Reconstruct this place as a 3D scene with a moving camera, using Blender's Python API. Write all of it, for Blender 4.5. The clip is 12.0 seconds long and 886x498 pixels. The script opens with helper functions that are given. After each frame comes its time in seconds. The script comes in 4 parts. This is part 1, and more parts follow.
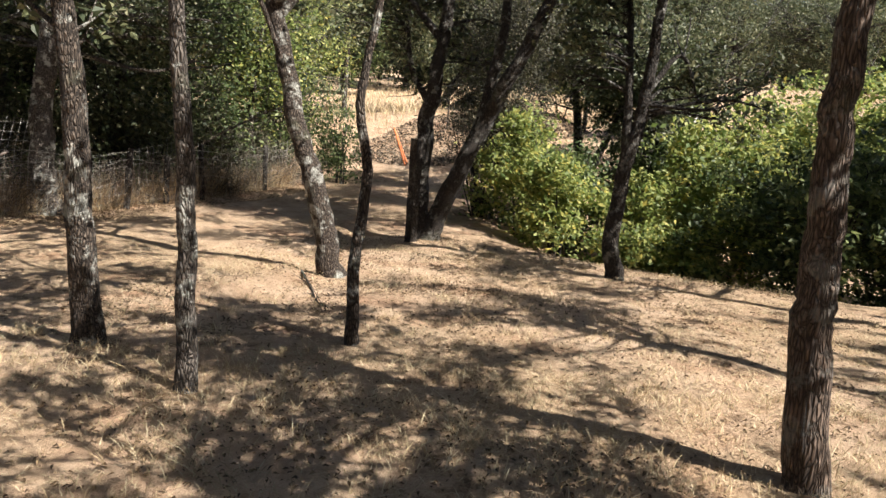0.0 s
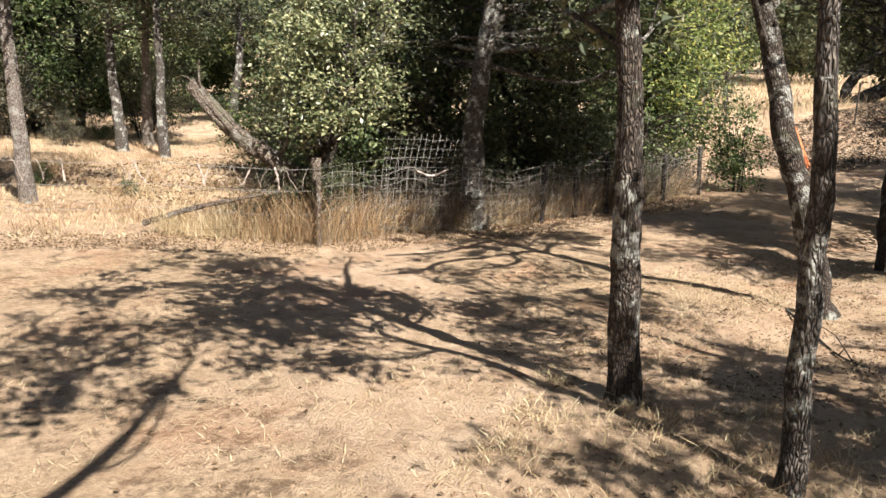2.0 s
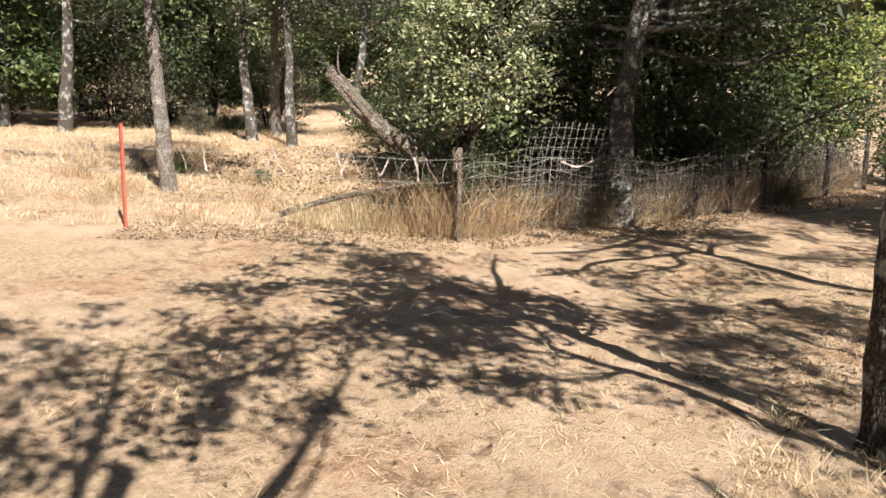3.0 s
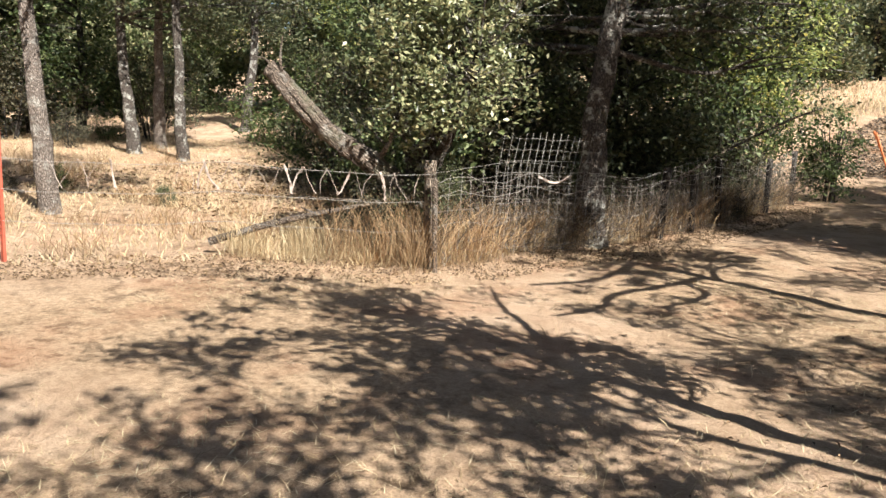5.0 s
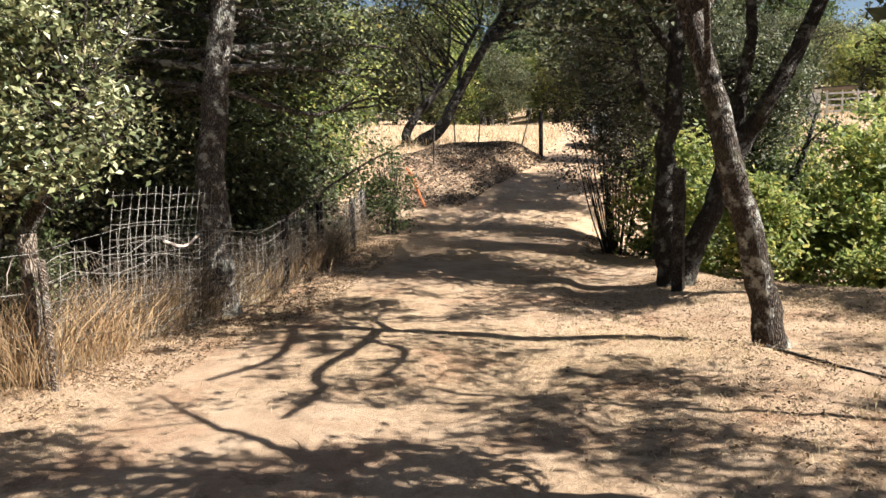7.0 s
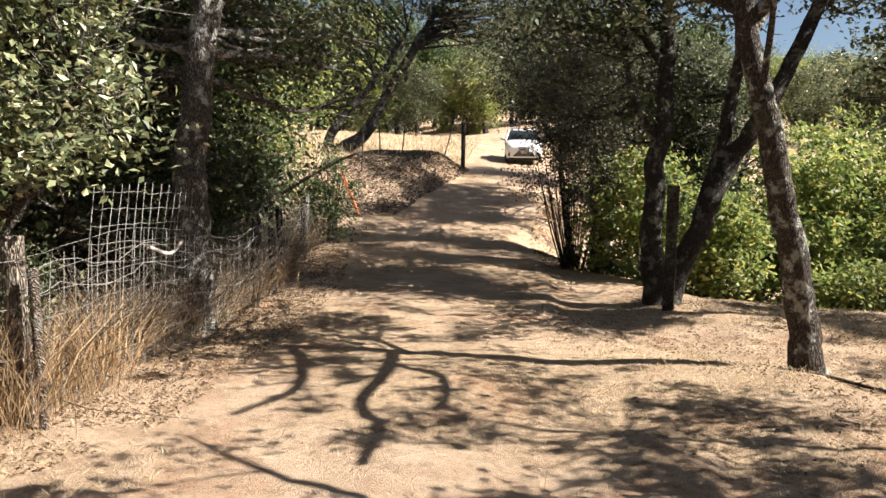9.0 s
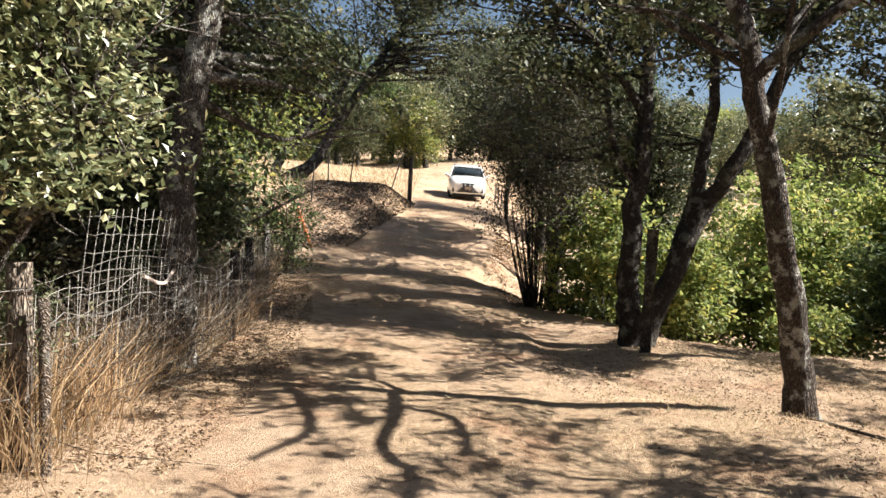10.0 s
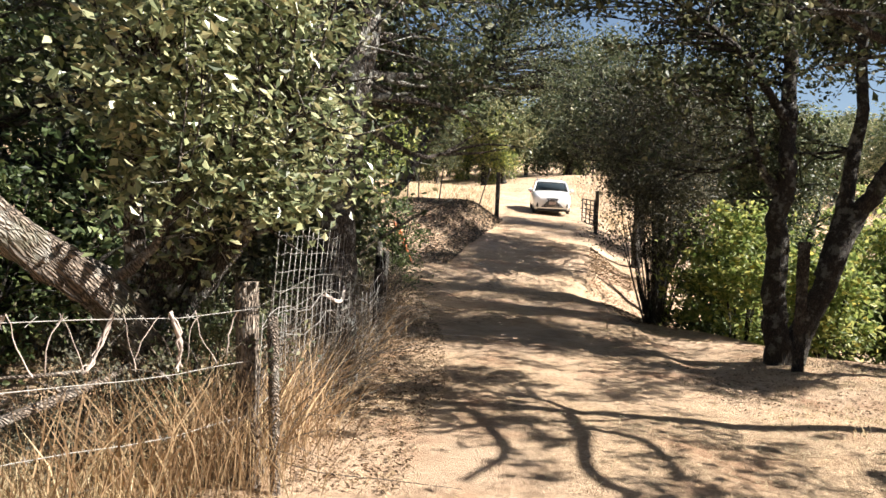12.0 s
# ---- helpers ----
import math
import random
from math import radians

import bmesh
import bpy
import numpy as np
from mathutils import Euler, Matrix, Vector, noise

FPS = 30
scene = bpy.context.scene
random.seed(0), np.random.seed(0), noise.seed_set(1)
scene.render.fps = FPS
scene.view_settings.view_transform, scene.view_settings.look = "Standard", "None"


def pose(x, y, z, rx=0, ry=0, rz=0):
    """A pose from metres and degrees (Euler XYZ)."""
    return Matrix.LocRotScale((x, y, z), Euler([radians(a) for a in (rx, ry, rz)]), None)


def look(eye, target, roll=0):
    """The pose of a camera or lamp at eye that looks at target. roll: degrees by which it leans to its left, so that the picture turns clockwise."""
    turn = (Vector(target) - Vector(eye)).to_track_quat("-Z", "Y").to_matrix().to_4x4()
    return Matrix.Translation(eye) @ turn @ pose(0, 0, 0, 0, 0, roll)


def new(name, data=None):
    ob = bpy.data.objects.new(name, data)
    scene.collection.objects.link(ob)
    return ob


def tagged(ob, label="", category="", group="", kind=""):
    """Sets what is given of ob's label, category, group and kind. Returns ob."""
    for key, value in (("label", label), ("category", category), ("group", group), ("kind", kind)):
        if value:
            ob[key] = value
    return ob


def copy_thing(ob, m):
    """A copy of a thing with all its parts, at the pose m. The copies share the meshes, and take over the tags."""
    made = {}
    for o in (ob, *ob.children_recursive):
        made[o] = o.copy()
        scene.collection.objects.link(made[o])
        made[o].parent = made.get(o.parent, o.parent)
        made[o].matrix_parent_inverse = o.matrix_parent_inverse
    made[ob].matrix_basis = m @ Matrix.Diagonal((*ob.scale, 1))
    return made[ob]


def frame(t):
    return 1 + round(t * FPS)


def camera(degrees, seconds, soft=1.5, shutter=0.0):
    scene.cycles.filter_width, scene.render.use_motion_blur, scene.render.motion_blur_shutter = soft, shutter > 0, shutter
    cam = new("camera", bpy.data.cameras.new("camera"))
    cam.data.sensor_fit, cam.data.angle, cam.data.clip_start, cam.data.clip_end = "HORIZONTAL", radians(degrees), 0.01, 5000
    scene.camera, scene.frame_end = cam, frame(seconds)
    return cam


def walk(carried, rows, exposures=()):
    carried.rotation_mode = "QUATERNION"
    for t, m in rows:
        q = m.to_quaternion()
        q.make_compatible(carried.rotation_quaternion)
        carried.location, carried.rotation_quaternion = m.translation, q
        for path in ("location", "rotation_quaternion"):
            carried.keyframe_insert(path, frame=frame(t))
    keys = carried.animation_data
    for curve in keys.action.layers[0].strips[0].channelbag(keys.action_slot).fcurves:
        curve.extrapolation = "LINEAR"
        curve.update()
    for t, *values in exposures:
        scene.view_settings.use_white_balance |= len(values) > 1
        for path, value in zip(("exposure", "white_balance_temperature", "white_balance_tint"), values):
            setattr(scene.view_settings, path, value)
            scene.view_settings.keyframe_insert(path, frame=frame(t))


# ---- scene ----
cam = camera(62.6, 12.0)
METRES, EYE, TILT, LEAN, TURN = 8.4, 1.5, 0.0, 0.0, 0.0
ROWS = [
    (0.0, 0.0, 0.0, 0.0, 0.66, -8.44, -4.43),
    (0.5, -0.0492, 0.0101, 0.0009, 9.38, -9.43, -3.47),
    (1.0, -0.0878, 0.0342, -0.0012, 16.03, -9.85, -2.63),
    (1.5, -0.1264, 0.0481, 0.0025, 21.36, -9.8, -2.14),
    (2.0, -0.1694, 0.0621, 0.0056, 26.3, -9.82, -2.12),
    (2.5, -0.2039, 0.0854, 0.0033, 31.35, -10.31, -2.23),
    (3.0, -0.2494, 0.0997, 0.0006, 34.79, -10.92, -1.8),
    (5.0, -0.4368, 0.1732, -0.0163, 24.89, -9.27, -2.47),
    (5.5, -0.4848, 0.1932, -0.0179, 14.27, -8.23, -1.49),
    (6.0, -0.5242, 0.2216, -0.0201, 2.04, -7.56, 0.05),
    (6.5, -0.5575, 0.2601, -0.0178, -7.31, -6.57, 0.73),
    (7.0, -0.6008, 0.2856, -0.0142, -12.41, -5.24, 0.82),
    (9.0, -0.7095, 0.3868, -0.0157, -20.69, -4.48, -1.34),
    (9.5, -0.7408, 0.411, -0.0168, -23.14, -3.54, -2.21),
    (10.0, -0.7713, 0.4281, -0.0153, -26.12, -1.65, -3.44),
    (10.5, -0.7993, 0.4505, -0.0187, -28.26, 0.48, -4.0),
    (11.0, -0.828, 0.4624, -0.0198, -28.81, 1.42, -3.69),
    (11.5, -0.8487, 0.467, -0.02, -27.05, 0.93, -3.04),
    (12.0, -0.8534, 0.4752, -0.0202, -20.72, -0.68, -2.73),
]
walk(cam, [(t, pose(0, 0, EYE, TILT, LEAN, TURN) @ pose(METRES * x, METRES * y, METRES * z, 90 + pitch, roll, yaw)) for t, x, y, z, yaw, pitch, roll in ROWS],
     exposures=[(0.0, 1.32), (5.5, 1.36), (7.0, 1.48), (9.5, 1.46), (12.0, 1.6)])

# ---- light ----
SUN_FROM = Vector((0.88, -0.475, 0.0)).normalized()
SUN_UP = radians(45)
world = bpy.data.worlds.new("sky")
scene.world = world
world.use_nodes = True
wn = world.node_tree.nodes
sky = wn.new("ShaderNodeTexSky")
sky.sky_type = "NISHITA"
sky.sun_disc = False
sky.sun_elevation = SUN_UP
sky.sun_rotation = math.atan2(SUN_FROM.x, SUN_FROM.y)
world.node_tree.links.new(sky.outputs[0], wn["Background"].inputs[0])
wn["Background"].inputs[1].default_value = 0.042
sun_data = bpy.data.lights.new("sun", "SUN")
sun_data.energy, sun_data.angle, sun_data.color = 5.0, radians(0.5), (1.0, 0.945, 0.87)
sun = new("sun", sun_data)
sun.matrix_world = look(SUN_FROM * 60 * math.cos(SUN_UP) + Vector((0, 0, 60 * math.sin(SUN_UP))), (0, 0, 0))


# ---- materials ----
def material(name, rough=0.9, metal=0.0):
    m = bpy.data.materials.new(name)
    m.use_nodes = True
    nt = m.node_tree
    b = nt.nodes["Principled BSDF"]
    b.inputs["Roughness"].default_value, b.inputs["Metallic"].default_value = rough, metal
    return m, nt, b


def node(nt, kind, **values):
    n = nt.nodes.new(kind)
    for k, v in values.items():
        n.inputs[k].default_value = v
    return n


def ramp(nt, source, stops):
    r = nt.nodes.new("ShaderNodeValToRGB")
    e = r.color_ramp.elements
    while len(e) < len(stops):
        e.new(0.5)
    for el, (p, c) in zip(e, stops):
        el.position, el.color = p, (*c, 1)
    nt.links.new(source, r.inputs[0])
    return r.outputs[0]


def coords(nt, scale=(1, 1, 1), space="Object"):
    tc, mp = nt.nodes.new("ShaderNodeTexCoord"), nt.nodes.new("ShaderNodeMapping")
    mp.inputs["Scale"].default_value = scale
    nt.links.new(tc.outputs[space], mp.inputs[0])
    return mp.outputs[0]


def noise_of(nt, vec, scale, detail=6.0, rough=0.6):
    n = node(nt, "ShaderNodeTexNoise", Scale=scale, Detail=detail, Roughness=rough)
    nt.links.new(vec, n.inputs["Vector"])
    return n.outputs["Fac"]


def mix(nt, fac, a, b, how="MIX"):
    m = nt.nodes.new("ShaderNodeMix")
    m.data_type, m.blend_type = "RGBA", how
    for s, v in ((m.inputs[0], fac), (m.inputs[6], a), (m.inputs[7], b)):
        if isinstance(v, (tuple, float, int)):
            s.default_value = (*v, 1) if isinstance(v, tuple) else v
        else:
            nt.links.new(v, s)
    return m.outputs[2]


def bump(nt, b, height, strength, distance):
    n = node(nt, "ShaderNodeBump", Strength=strength, Distance=distance)
    nt.links.new(height, n.inputs["Height"])
    nt.links.new(n.outputs[0], b.inputs["Normal"])


def ground_material():
    m, nt, b = material("dry_earth", 0.95)
    v = coords(nt)
    big, mid, fine, grit = (noise_of(nt, v, s, d, r) for s, d, r in ((0.35, 4, .5), (2.3, 6, .65), (24, 6, .7), (95, 4, .7)))
    dirt = ramp(nt, mid, [(0.3, (0.42, 0.285, 0.19)), (0.5, (0.6, 0.433, 0.303)), (0.7, (0.7, 0.533, 0.39))])
    straw = ramp(nt, fine, [(0.32, (0.23, 0.155, 0.09)), (0.5, (0.52, 0.37, 0.235)), (0.66, (0.68, 0.52, 0.35))])
    patch = ramp(nt, big, [(0.42, (0.1, 0.1, 0.1)), (0.6, (0.8, 0.8, 0.8))])
    c = mix(nt, patch, dirt, straw)
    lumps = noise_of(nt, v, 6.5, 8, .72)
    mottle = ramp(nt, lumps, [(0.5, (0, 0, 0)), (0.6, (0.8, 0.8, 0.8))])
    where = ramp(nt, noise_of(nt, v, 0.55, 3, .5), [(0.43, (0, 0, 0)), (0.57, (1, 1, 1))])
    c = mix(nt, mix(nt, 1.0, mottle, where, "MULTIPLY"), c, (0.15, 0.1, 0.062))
    red = ramp(nt, noise_of(nt, v, 1.1, 5, .6), [(0.52, (0, 0, 0)), (0.72, (0.55, 0.55, 0.55))])
    c = mix(nt, red, c, (0.46, 0.25, 0.15))
    g = ramp(nt, grit, [(0.3, (0.68, 0.63, 0.6)), (0.52, (1, 1, 1)), (0.8, (1.0, 1.0, 1.0))])
    c = mix(nt, 0.85, c, g, "MULTIPLY")
    nt.links.new(c, b.inputs["Base Color"])
    add = nt.nodes.new("ShaderNodeMath")
    nt.links.new(fine, add.inputs[0]); nt.links.new(grit, add.inputs[1])
    rough = nt.nodes.new("ShaderNodeMath"); rough.operation = "MULTIPLY_ADD"; rough.inputs[1].default_value = 0.9
    nt.links.new(lumps, rough.inputs[0]); nt.links.new(add.outputs[0], rough.inputs[2])
    bump(nt, b, rough.outputs[0], 0.9, 0.036)
    b.inputs["Specular IOR Level"].default_value = 0.15
    return m


def bark_material(name, dark, mid, pale, lichen=0.5, scale=1.0, stretch=0.3, axis=None):
    m, nt, b = material(name, 0.93)
    v = coords(nt, (1, 1, stretch))
    if axis:
        turn, squeeze = nt.nodes.new("ShaderNodeMapping"), nt.nodes.new("ShaderNodeMapping")
        turn.inputs["Rotation"].default_value = Vector(axis).rotation_difference(Vector((0, 0, 1))).to_euler()
        squeeze.inputs["Scale"].default_value = (1, 1, stretch)
        nt.links.new(coords(nt), turn.inputs[0]); nt.links.new(turn.outputs[0], squeeze.inputs[0])
        v = squeeze.outputs[0]
    vor = node(nt, "ShaderNodeTexVoronoi", Scale=62 * scale)
    vor.feature = "DISTANCE_TO_EDGE"
    wob = nt.nodes.new("ShaderNodeVectorMath")
    nz = node(nt, "ShaderNodeTexNoise", Scale=9.0 * scale, Detail=4.0)
    nt.links.new(v, nz.inputs["Vector"])
    sc = nt.nodes.new("ShaderNodeVectorMath"); sc.operation = "SCALE"; sc.inputs[3].default_value = 0.09 / scale
    nt.links.new(nz.outputs["Color"], sc.inputs[0])
    nt.links.new(v, wob.inputs[0]); nt.links.new(sc.outputs[0], wob.inputs[1])
    nt.links.new(wob.outputs[0], vor.inputs["Vector"])
    c = ramp(nt, vor.outputs["Distance"], [(0.0, dark), (0.12, mid), (0.4, pale)])
    grain = noise_of(nt, v, 60, 6, .7)
    c = mix(nt, 0.6, c, ramp(nt, grain, [(0.3, (0.45, 0.42, 0.4)), (0.7, (1, 1, 1))]), "MULTIPLY")
    lv = noise_of(nt, coords(nt), 5.5, 6, .7)
    lf = ramp(nt, lv, [(0.53, (0, 0, 0)), (0.6, (lichen,) * 3)])
    c = mix(nt, lf, c, (0.5, 0.5, 0.45))
    mv = noise_of(nt, coords(nt), 2.1, 5, .6)
    c = mix(nt, ramp(nt, mv, [(0.58, (0, 0, 0)), (0.7, (0.4, 0.4, 0.4))]), c, (0.2, 0.22, 0.13))
    nt.links.new(c, b.inputs["Base Color"])
    bump(nt, b, vor.outputs["Distance"], 1.0, 0.05)
    return m


def leaf_material(name, stops, translucent=0.35, rough=0.5):
    m, nt, b = material(name, rough)
    geo = nt.nodes.new("ShaderNodeNewGeometry")
    c = ramp(nt, geo.outputs["Random Per Island"], stops)
    v = coords(nt)
    c = mix(nt, 0.7, c, ramp(nt, noise_of(nt, v, 1.6, 3, .5), [(0.3, (0.6, 0.62, 0.55)), (0.7, (1.15, 1.1, 0.95))]), "MULTIPLY")
    nt.links.new(c, b.inputs["Base Color"])
    tr = nt.nodes.new("ShaderNodeBsdfTranslucent")
    nt.links.new(c, tr.inputs[0])
    ms = node(nt, "ShaderNodeMixShader", Fac=translucent)
    nt.links.new(b.outputs[0], ms.inputs[1]); nt.links.new(tr.outputs[0], ms.inputs[2])
    nt.links.new(ms.outputs[0], nt.nodes["Material Output"].inputs[0])
    return m


def plain(name, color, rough=0.6, metal=0.0, spread=0.25, scale=18.0):
    m, nt, b = material(name, rough, metal)
    n = noise_of(nt, coords(nt), scale, 5, .65)
    lo = tuple(c * (1 - spread) for c in color)
    hi = tuple(min(1, c * (1 + spread)) for c in color)
    nt.links.new(ramp(nt, n, [(0.3, lo), (0.7, hi)]), b.inputs["Base Color"])
    bump(nt, b, n, 0.2, 0.004)
    return m


EARTH = ground_material()
BARK = bark_material("oak_bark", (0.012, 0.009, 0.007), (0.075, 0.055, 0.042), (0.2, 0.155, 0.12), 0.75)
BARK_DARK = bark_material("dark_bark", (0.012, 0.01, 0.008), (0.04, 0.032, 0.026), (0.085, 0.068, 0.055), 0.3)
BARK_GREY = bark_material("grey_bark", (0.02, 0.017, 0.014), (0.115, 0.095, 0.08), (0.27, 0.23, 0.195), 0.9)
BARK_WARM = bark_material("warm_furrowed_bark", (0.025, 0.017, 0.012), (0.13, 0.09, 0.066), (0.29, 0.21, 0.16), 0.25, 1.0, 0.16)
BARK_PALE = bark_material("pale_bark", (0.06, 0.048, 0.04), (0.27, 0.225, 0.19), (0.46, 0.4, 0.35), 0.5)
DEADWOOD = bark_material("bleached_wood", (0.035, 0.026, 0.02), (0.2, 0.155, 0.12), (0.42, 0.345, 0.275), 0.3, 1.0, 0.12, (-0.54, -0.55, 0.64))
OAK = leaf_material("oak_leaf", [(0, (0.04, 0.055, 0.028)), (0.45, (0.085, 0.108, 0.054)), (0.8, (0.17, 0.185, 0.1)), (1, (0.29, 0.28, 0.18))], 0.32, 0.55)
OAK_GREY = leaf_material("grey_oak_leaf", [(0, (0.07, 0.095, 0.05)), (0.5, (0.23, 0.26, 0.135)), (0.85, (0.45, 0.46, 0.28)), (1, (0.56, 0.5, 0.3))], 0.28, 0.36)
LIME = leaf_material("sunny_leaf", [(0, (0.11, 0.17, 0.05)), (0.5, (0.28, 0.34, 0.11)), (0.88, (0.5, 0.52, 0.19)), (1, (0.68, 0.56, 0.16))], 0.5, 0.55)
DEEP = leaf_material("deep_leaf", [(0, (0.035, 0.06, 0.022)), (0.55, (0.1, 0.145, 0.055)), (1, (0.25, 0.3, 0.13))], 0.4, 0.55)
STRAW = leaf_material("dry_grass", [(0, (0.36, 0.26, 0.16)), (0.5, (0.63, 0.5, 0.33)), (1, (0.8, 0.7, 0.52))], 0.3, 0.75)
RUSTY = leaf_material("rusty_weed", [(0, (0.2, 0.12, 0.065)), (0.5, (0.38, 0.25, 0.15)), (1, (0.58, 0.43, 0.27))], 0.3, 0.8)
LITTER = leaf_material("dead_leaf", [(0, (0.08, 0.05, 0.03)), (0.6, (0.18, 0.115, 0.065)), (1, (0.36, 0.25, 0.15))], 0.15, 0.8)
# dark brown oak leaf; the shade on the roadside bush is in its colour
BROWN_SHADED = leaf_material("shaded_brown_oak_leaf", [(0, (0.03, 0.03, 0.02)), (0.5, (0.07, 0.068, 0.042)), (0.9, (0.15, 0.14, 0.09)), (1, (0.25, 0.22, 0.15))], 0.25, 0.6)
# dead brush, its grey-brown darkened to carry the shade on the bank
SHADED_BRUSH = leaf_material("shade_darkened_brush", [(0, (0.05, 0.04, 0.032)), (0.6, (0.13, 0.1, 0.08)), (1, (0.3, 0.25, 0.2))], 0.1, 0.85)
WIRE = plain("galvanised_wire", (0.36, 0.34, 0.31), 0.55, 0.35)
WOOD = bark_material("weathered_post_wood", (0.03, 0.024, 0.02), (0.24, 0.185, 0.14), (0.46, 0.38, 0.3), 0.25, 0.9)
WOOD_DARK = bark_material("dark_post_wood", (0.012, 0.01, 0.009), (0.045, 0.036, 0.03), (0.1, 0.08, 0.065), 0.15, 0.9)
RED = plain("red_paint", (0.42, 0.1, 0.06), 0.7)
ORANGE = plain("orange_plastic", (0.75, 0.22, 0.08), 0.6)
STEEL = plain("rusty_steel", (0.09, 0.075, 0.065), 0.7, 0.4)
CLOTH = plain("frayed_white_fibre", (0.45, 0.37, 0.32), 0.95)


# ---- mesh helpers ----
def mesh_of(name, verts, faces, mats, smooth=False):
    me = bpy.data.meshes.new(name)
    verts, faces = np.asarray(verts, dtype=np.float32), np.asarray(faces, dtype=np.int32)
    n, k = faces.shape
    me.vertices.add(len(verts)); me.vertices.foreach_set("co", verts.ravel())
    me.loops.add(n * k); me.loops.foreach_set("vertex_index", faces.ravel())
    me.polygons.add(n); me.polygons.foreach_set("loop_start", np.arange(0, n * k, k, dtype=np.int32))
    me.polygons.foreach_set("use_smooth", np.full(n, smooth))
    me.materials.append(mats)
    me.update(calc_edges=True)
    return me


def put_under(name, me, parent=None, label=""):
    ob = new(name, me)
    if parent:
        ob.parent = parent
    if label:
        ob["label"] = label
    return ob


def part(name, bm, mat, parent, label="", smooth=False):
    me = bpy.data.meshes.new(name)
    for f in bm.faces:
        f.smooth = smooth
    bm.to_mesh(me); bm.free()
    me.materials.append(mat)
    return put_under(name, me, parent, label)


def empty(name, at, label, category, group=""):
    e = new(name)
    e.location = at
    e.empty_display_size = 0.2
    return tagged(e, label, category, group)


def spline(points, steps):
    p = np.asarray(points, float)
    q = np.vstack([2 * p[0] - p[1], p, 2 * p[-1] - p[-2]])
    out = []
    for i in range(len(p) - 1):
        a, b, c, d = q[i:i + 4]
        for t in np.linspace(0, 1, steps, endpoint=False):
            out.append(0.5 * (2 * b + (c - a) * t + (2 * a - 5 * b + 4 * c - d) * t * t + (3 * b - a - 3 * c + d) * t ** 3))
    out.append(p[-1])
    return np.array(out)


class Tubes:
    """Collects tapered tubes into one quad mesh."""
    def __init__(self):
        self.v, self.f, self.n = [], [], 0

    def add(self, path, radii, sides=8, rough=0.0, flare=0.0):
        path = np.asarray(path, float)
        m = len(path)
        radii = np.broadcast_to(np.asarray(radii, float), (m,))
        tan = np.gradient(path, axis=0)
        tan /= np.linalg.norm(tan, axis=1)[:, None] + 1e-9
        ref = np.array([0, 1.0, 0.03]) if abs(tan[:, 1]).mean() < 0.8 else np.array([1.0, 0, 0.03])
        u = np.cross(tan, ref); u /= np.linalg.norm(u, axis=1)[:, None] + 1e-9
        w = np.cross(tan, u)
        a = np.arange(sides) * 2 * math.pi / sides
        r = np.repeat(radii[:, None], sides, 1)
        if rough:
            r = r * (1 + rough * np.random.normal(0, 0.5, r.shape) + rough * 0.9 * np.sin(a * 3 + 0.6 * np.arange(m)[:, None] * 0.4 + path[0, 0] * 7))
        if flare:
            s = np.clip(1 - (path[:, 2] - path[0, 2]) / 0.35, 0, 1)[:, None] ** 2
            r = r * (1 + flare * s * (1 + 0.45 * np.sin(a * 4 + path[0, 1] * 5)))
        v = path[:, None] + r[..., None] * (np.cos(a)[None, :, None] * u[:, None] + np.sin(a)[None, :, None] * w[:, None])
        i, j = np.meshgrid(np.arange(m - 1), np.arange(sides), indexing="ij")
        j2 = (j + 1) % sides
        f = np.stack([i * sides + j, i * sides + j2, (i + 1) * sides + j2, (i + 1) * sides + j], -1).reshape(-1, 4)
        caps = []
        for base in (0, (m - 1) * sides):
            for q in range(1, sides - 2, 2):
                caps.append([base, base + q, base + q + 1, base + q + 2])
        self.v.append(v.reshape(-1, 3)); self.f.append(np.vstack([f, np.array(caps, dtype=int).reshape(-1, 4)]) + self.n)
        self.n += m * sides

    def mesh(self, name, mat, smooth=True):
        return mesh_of(name, np.vstack(self.v), np.vstack(self.f), mat, smooth)


def leaf_mesh(name, centres, size, mat, rng, droop=0.3, width=0.55):
    """One folded four-cornered leaf at every centre."""
    c = np.asarray(centres)
    n = len(c)
    up = rng.normal(0, 0.62, (n, 3)) + np.array([0.22, -0.12, 0.75])
    up /= np.linalg.norm(up, axis=1)[:, None]
    d = rng.normal(size=(n, 3)); d[:, 2] -= droop
    d -= up * (d * up).sum(1)[:, None]
    d /= np.linalg.norm(d, axis=1)[:, None]
    s = np.cross(d, up)
    L = size * rng.uniform(0.6, 1.35, (n, 1))
    k = 0.2 * L * rng.uniform(-1, 1, (n, 1))
    v = np.stack([c - d * L * .5, c + s * L * width * .5 + up * k - d * L * .08, c + d * L * .5, c - s * L * width * .5 + up * k - d * L * .08], 1).reshape(-1, 3)
    return mesh_of(name, v, np.arange(4 * n).reshape(-1, 4), mat)


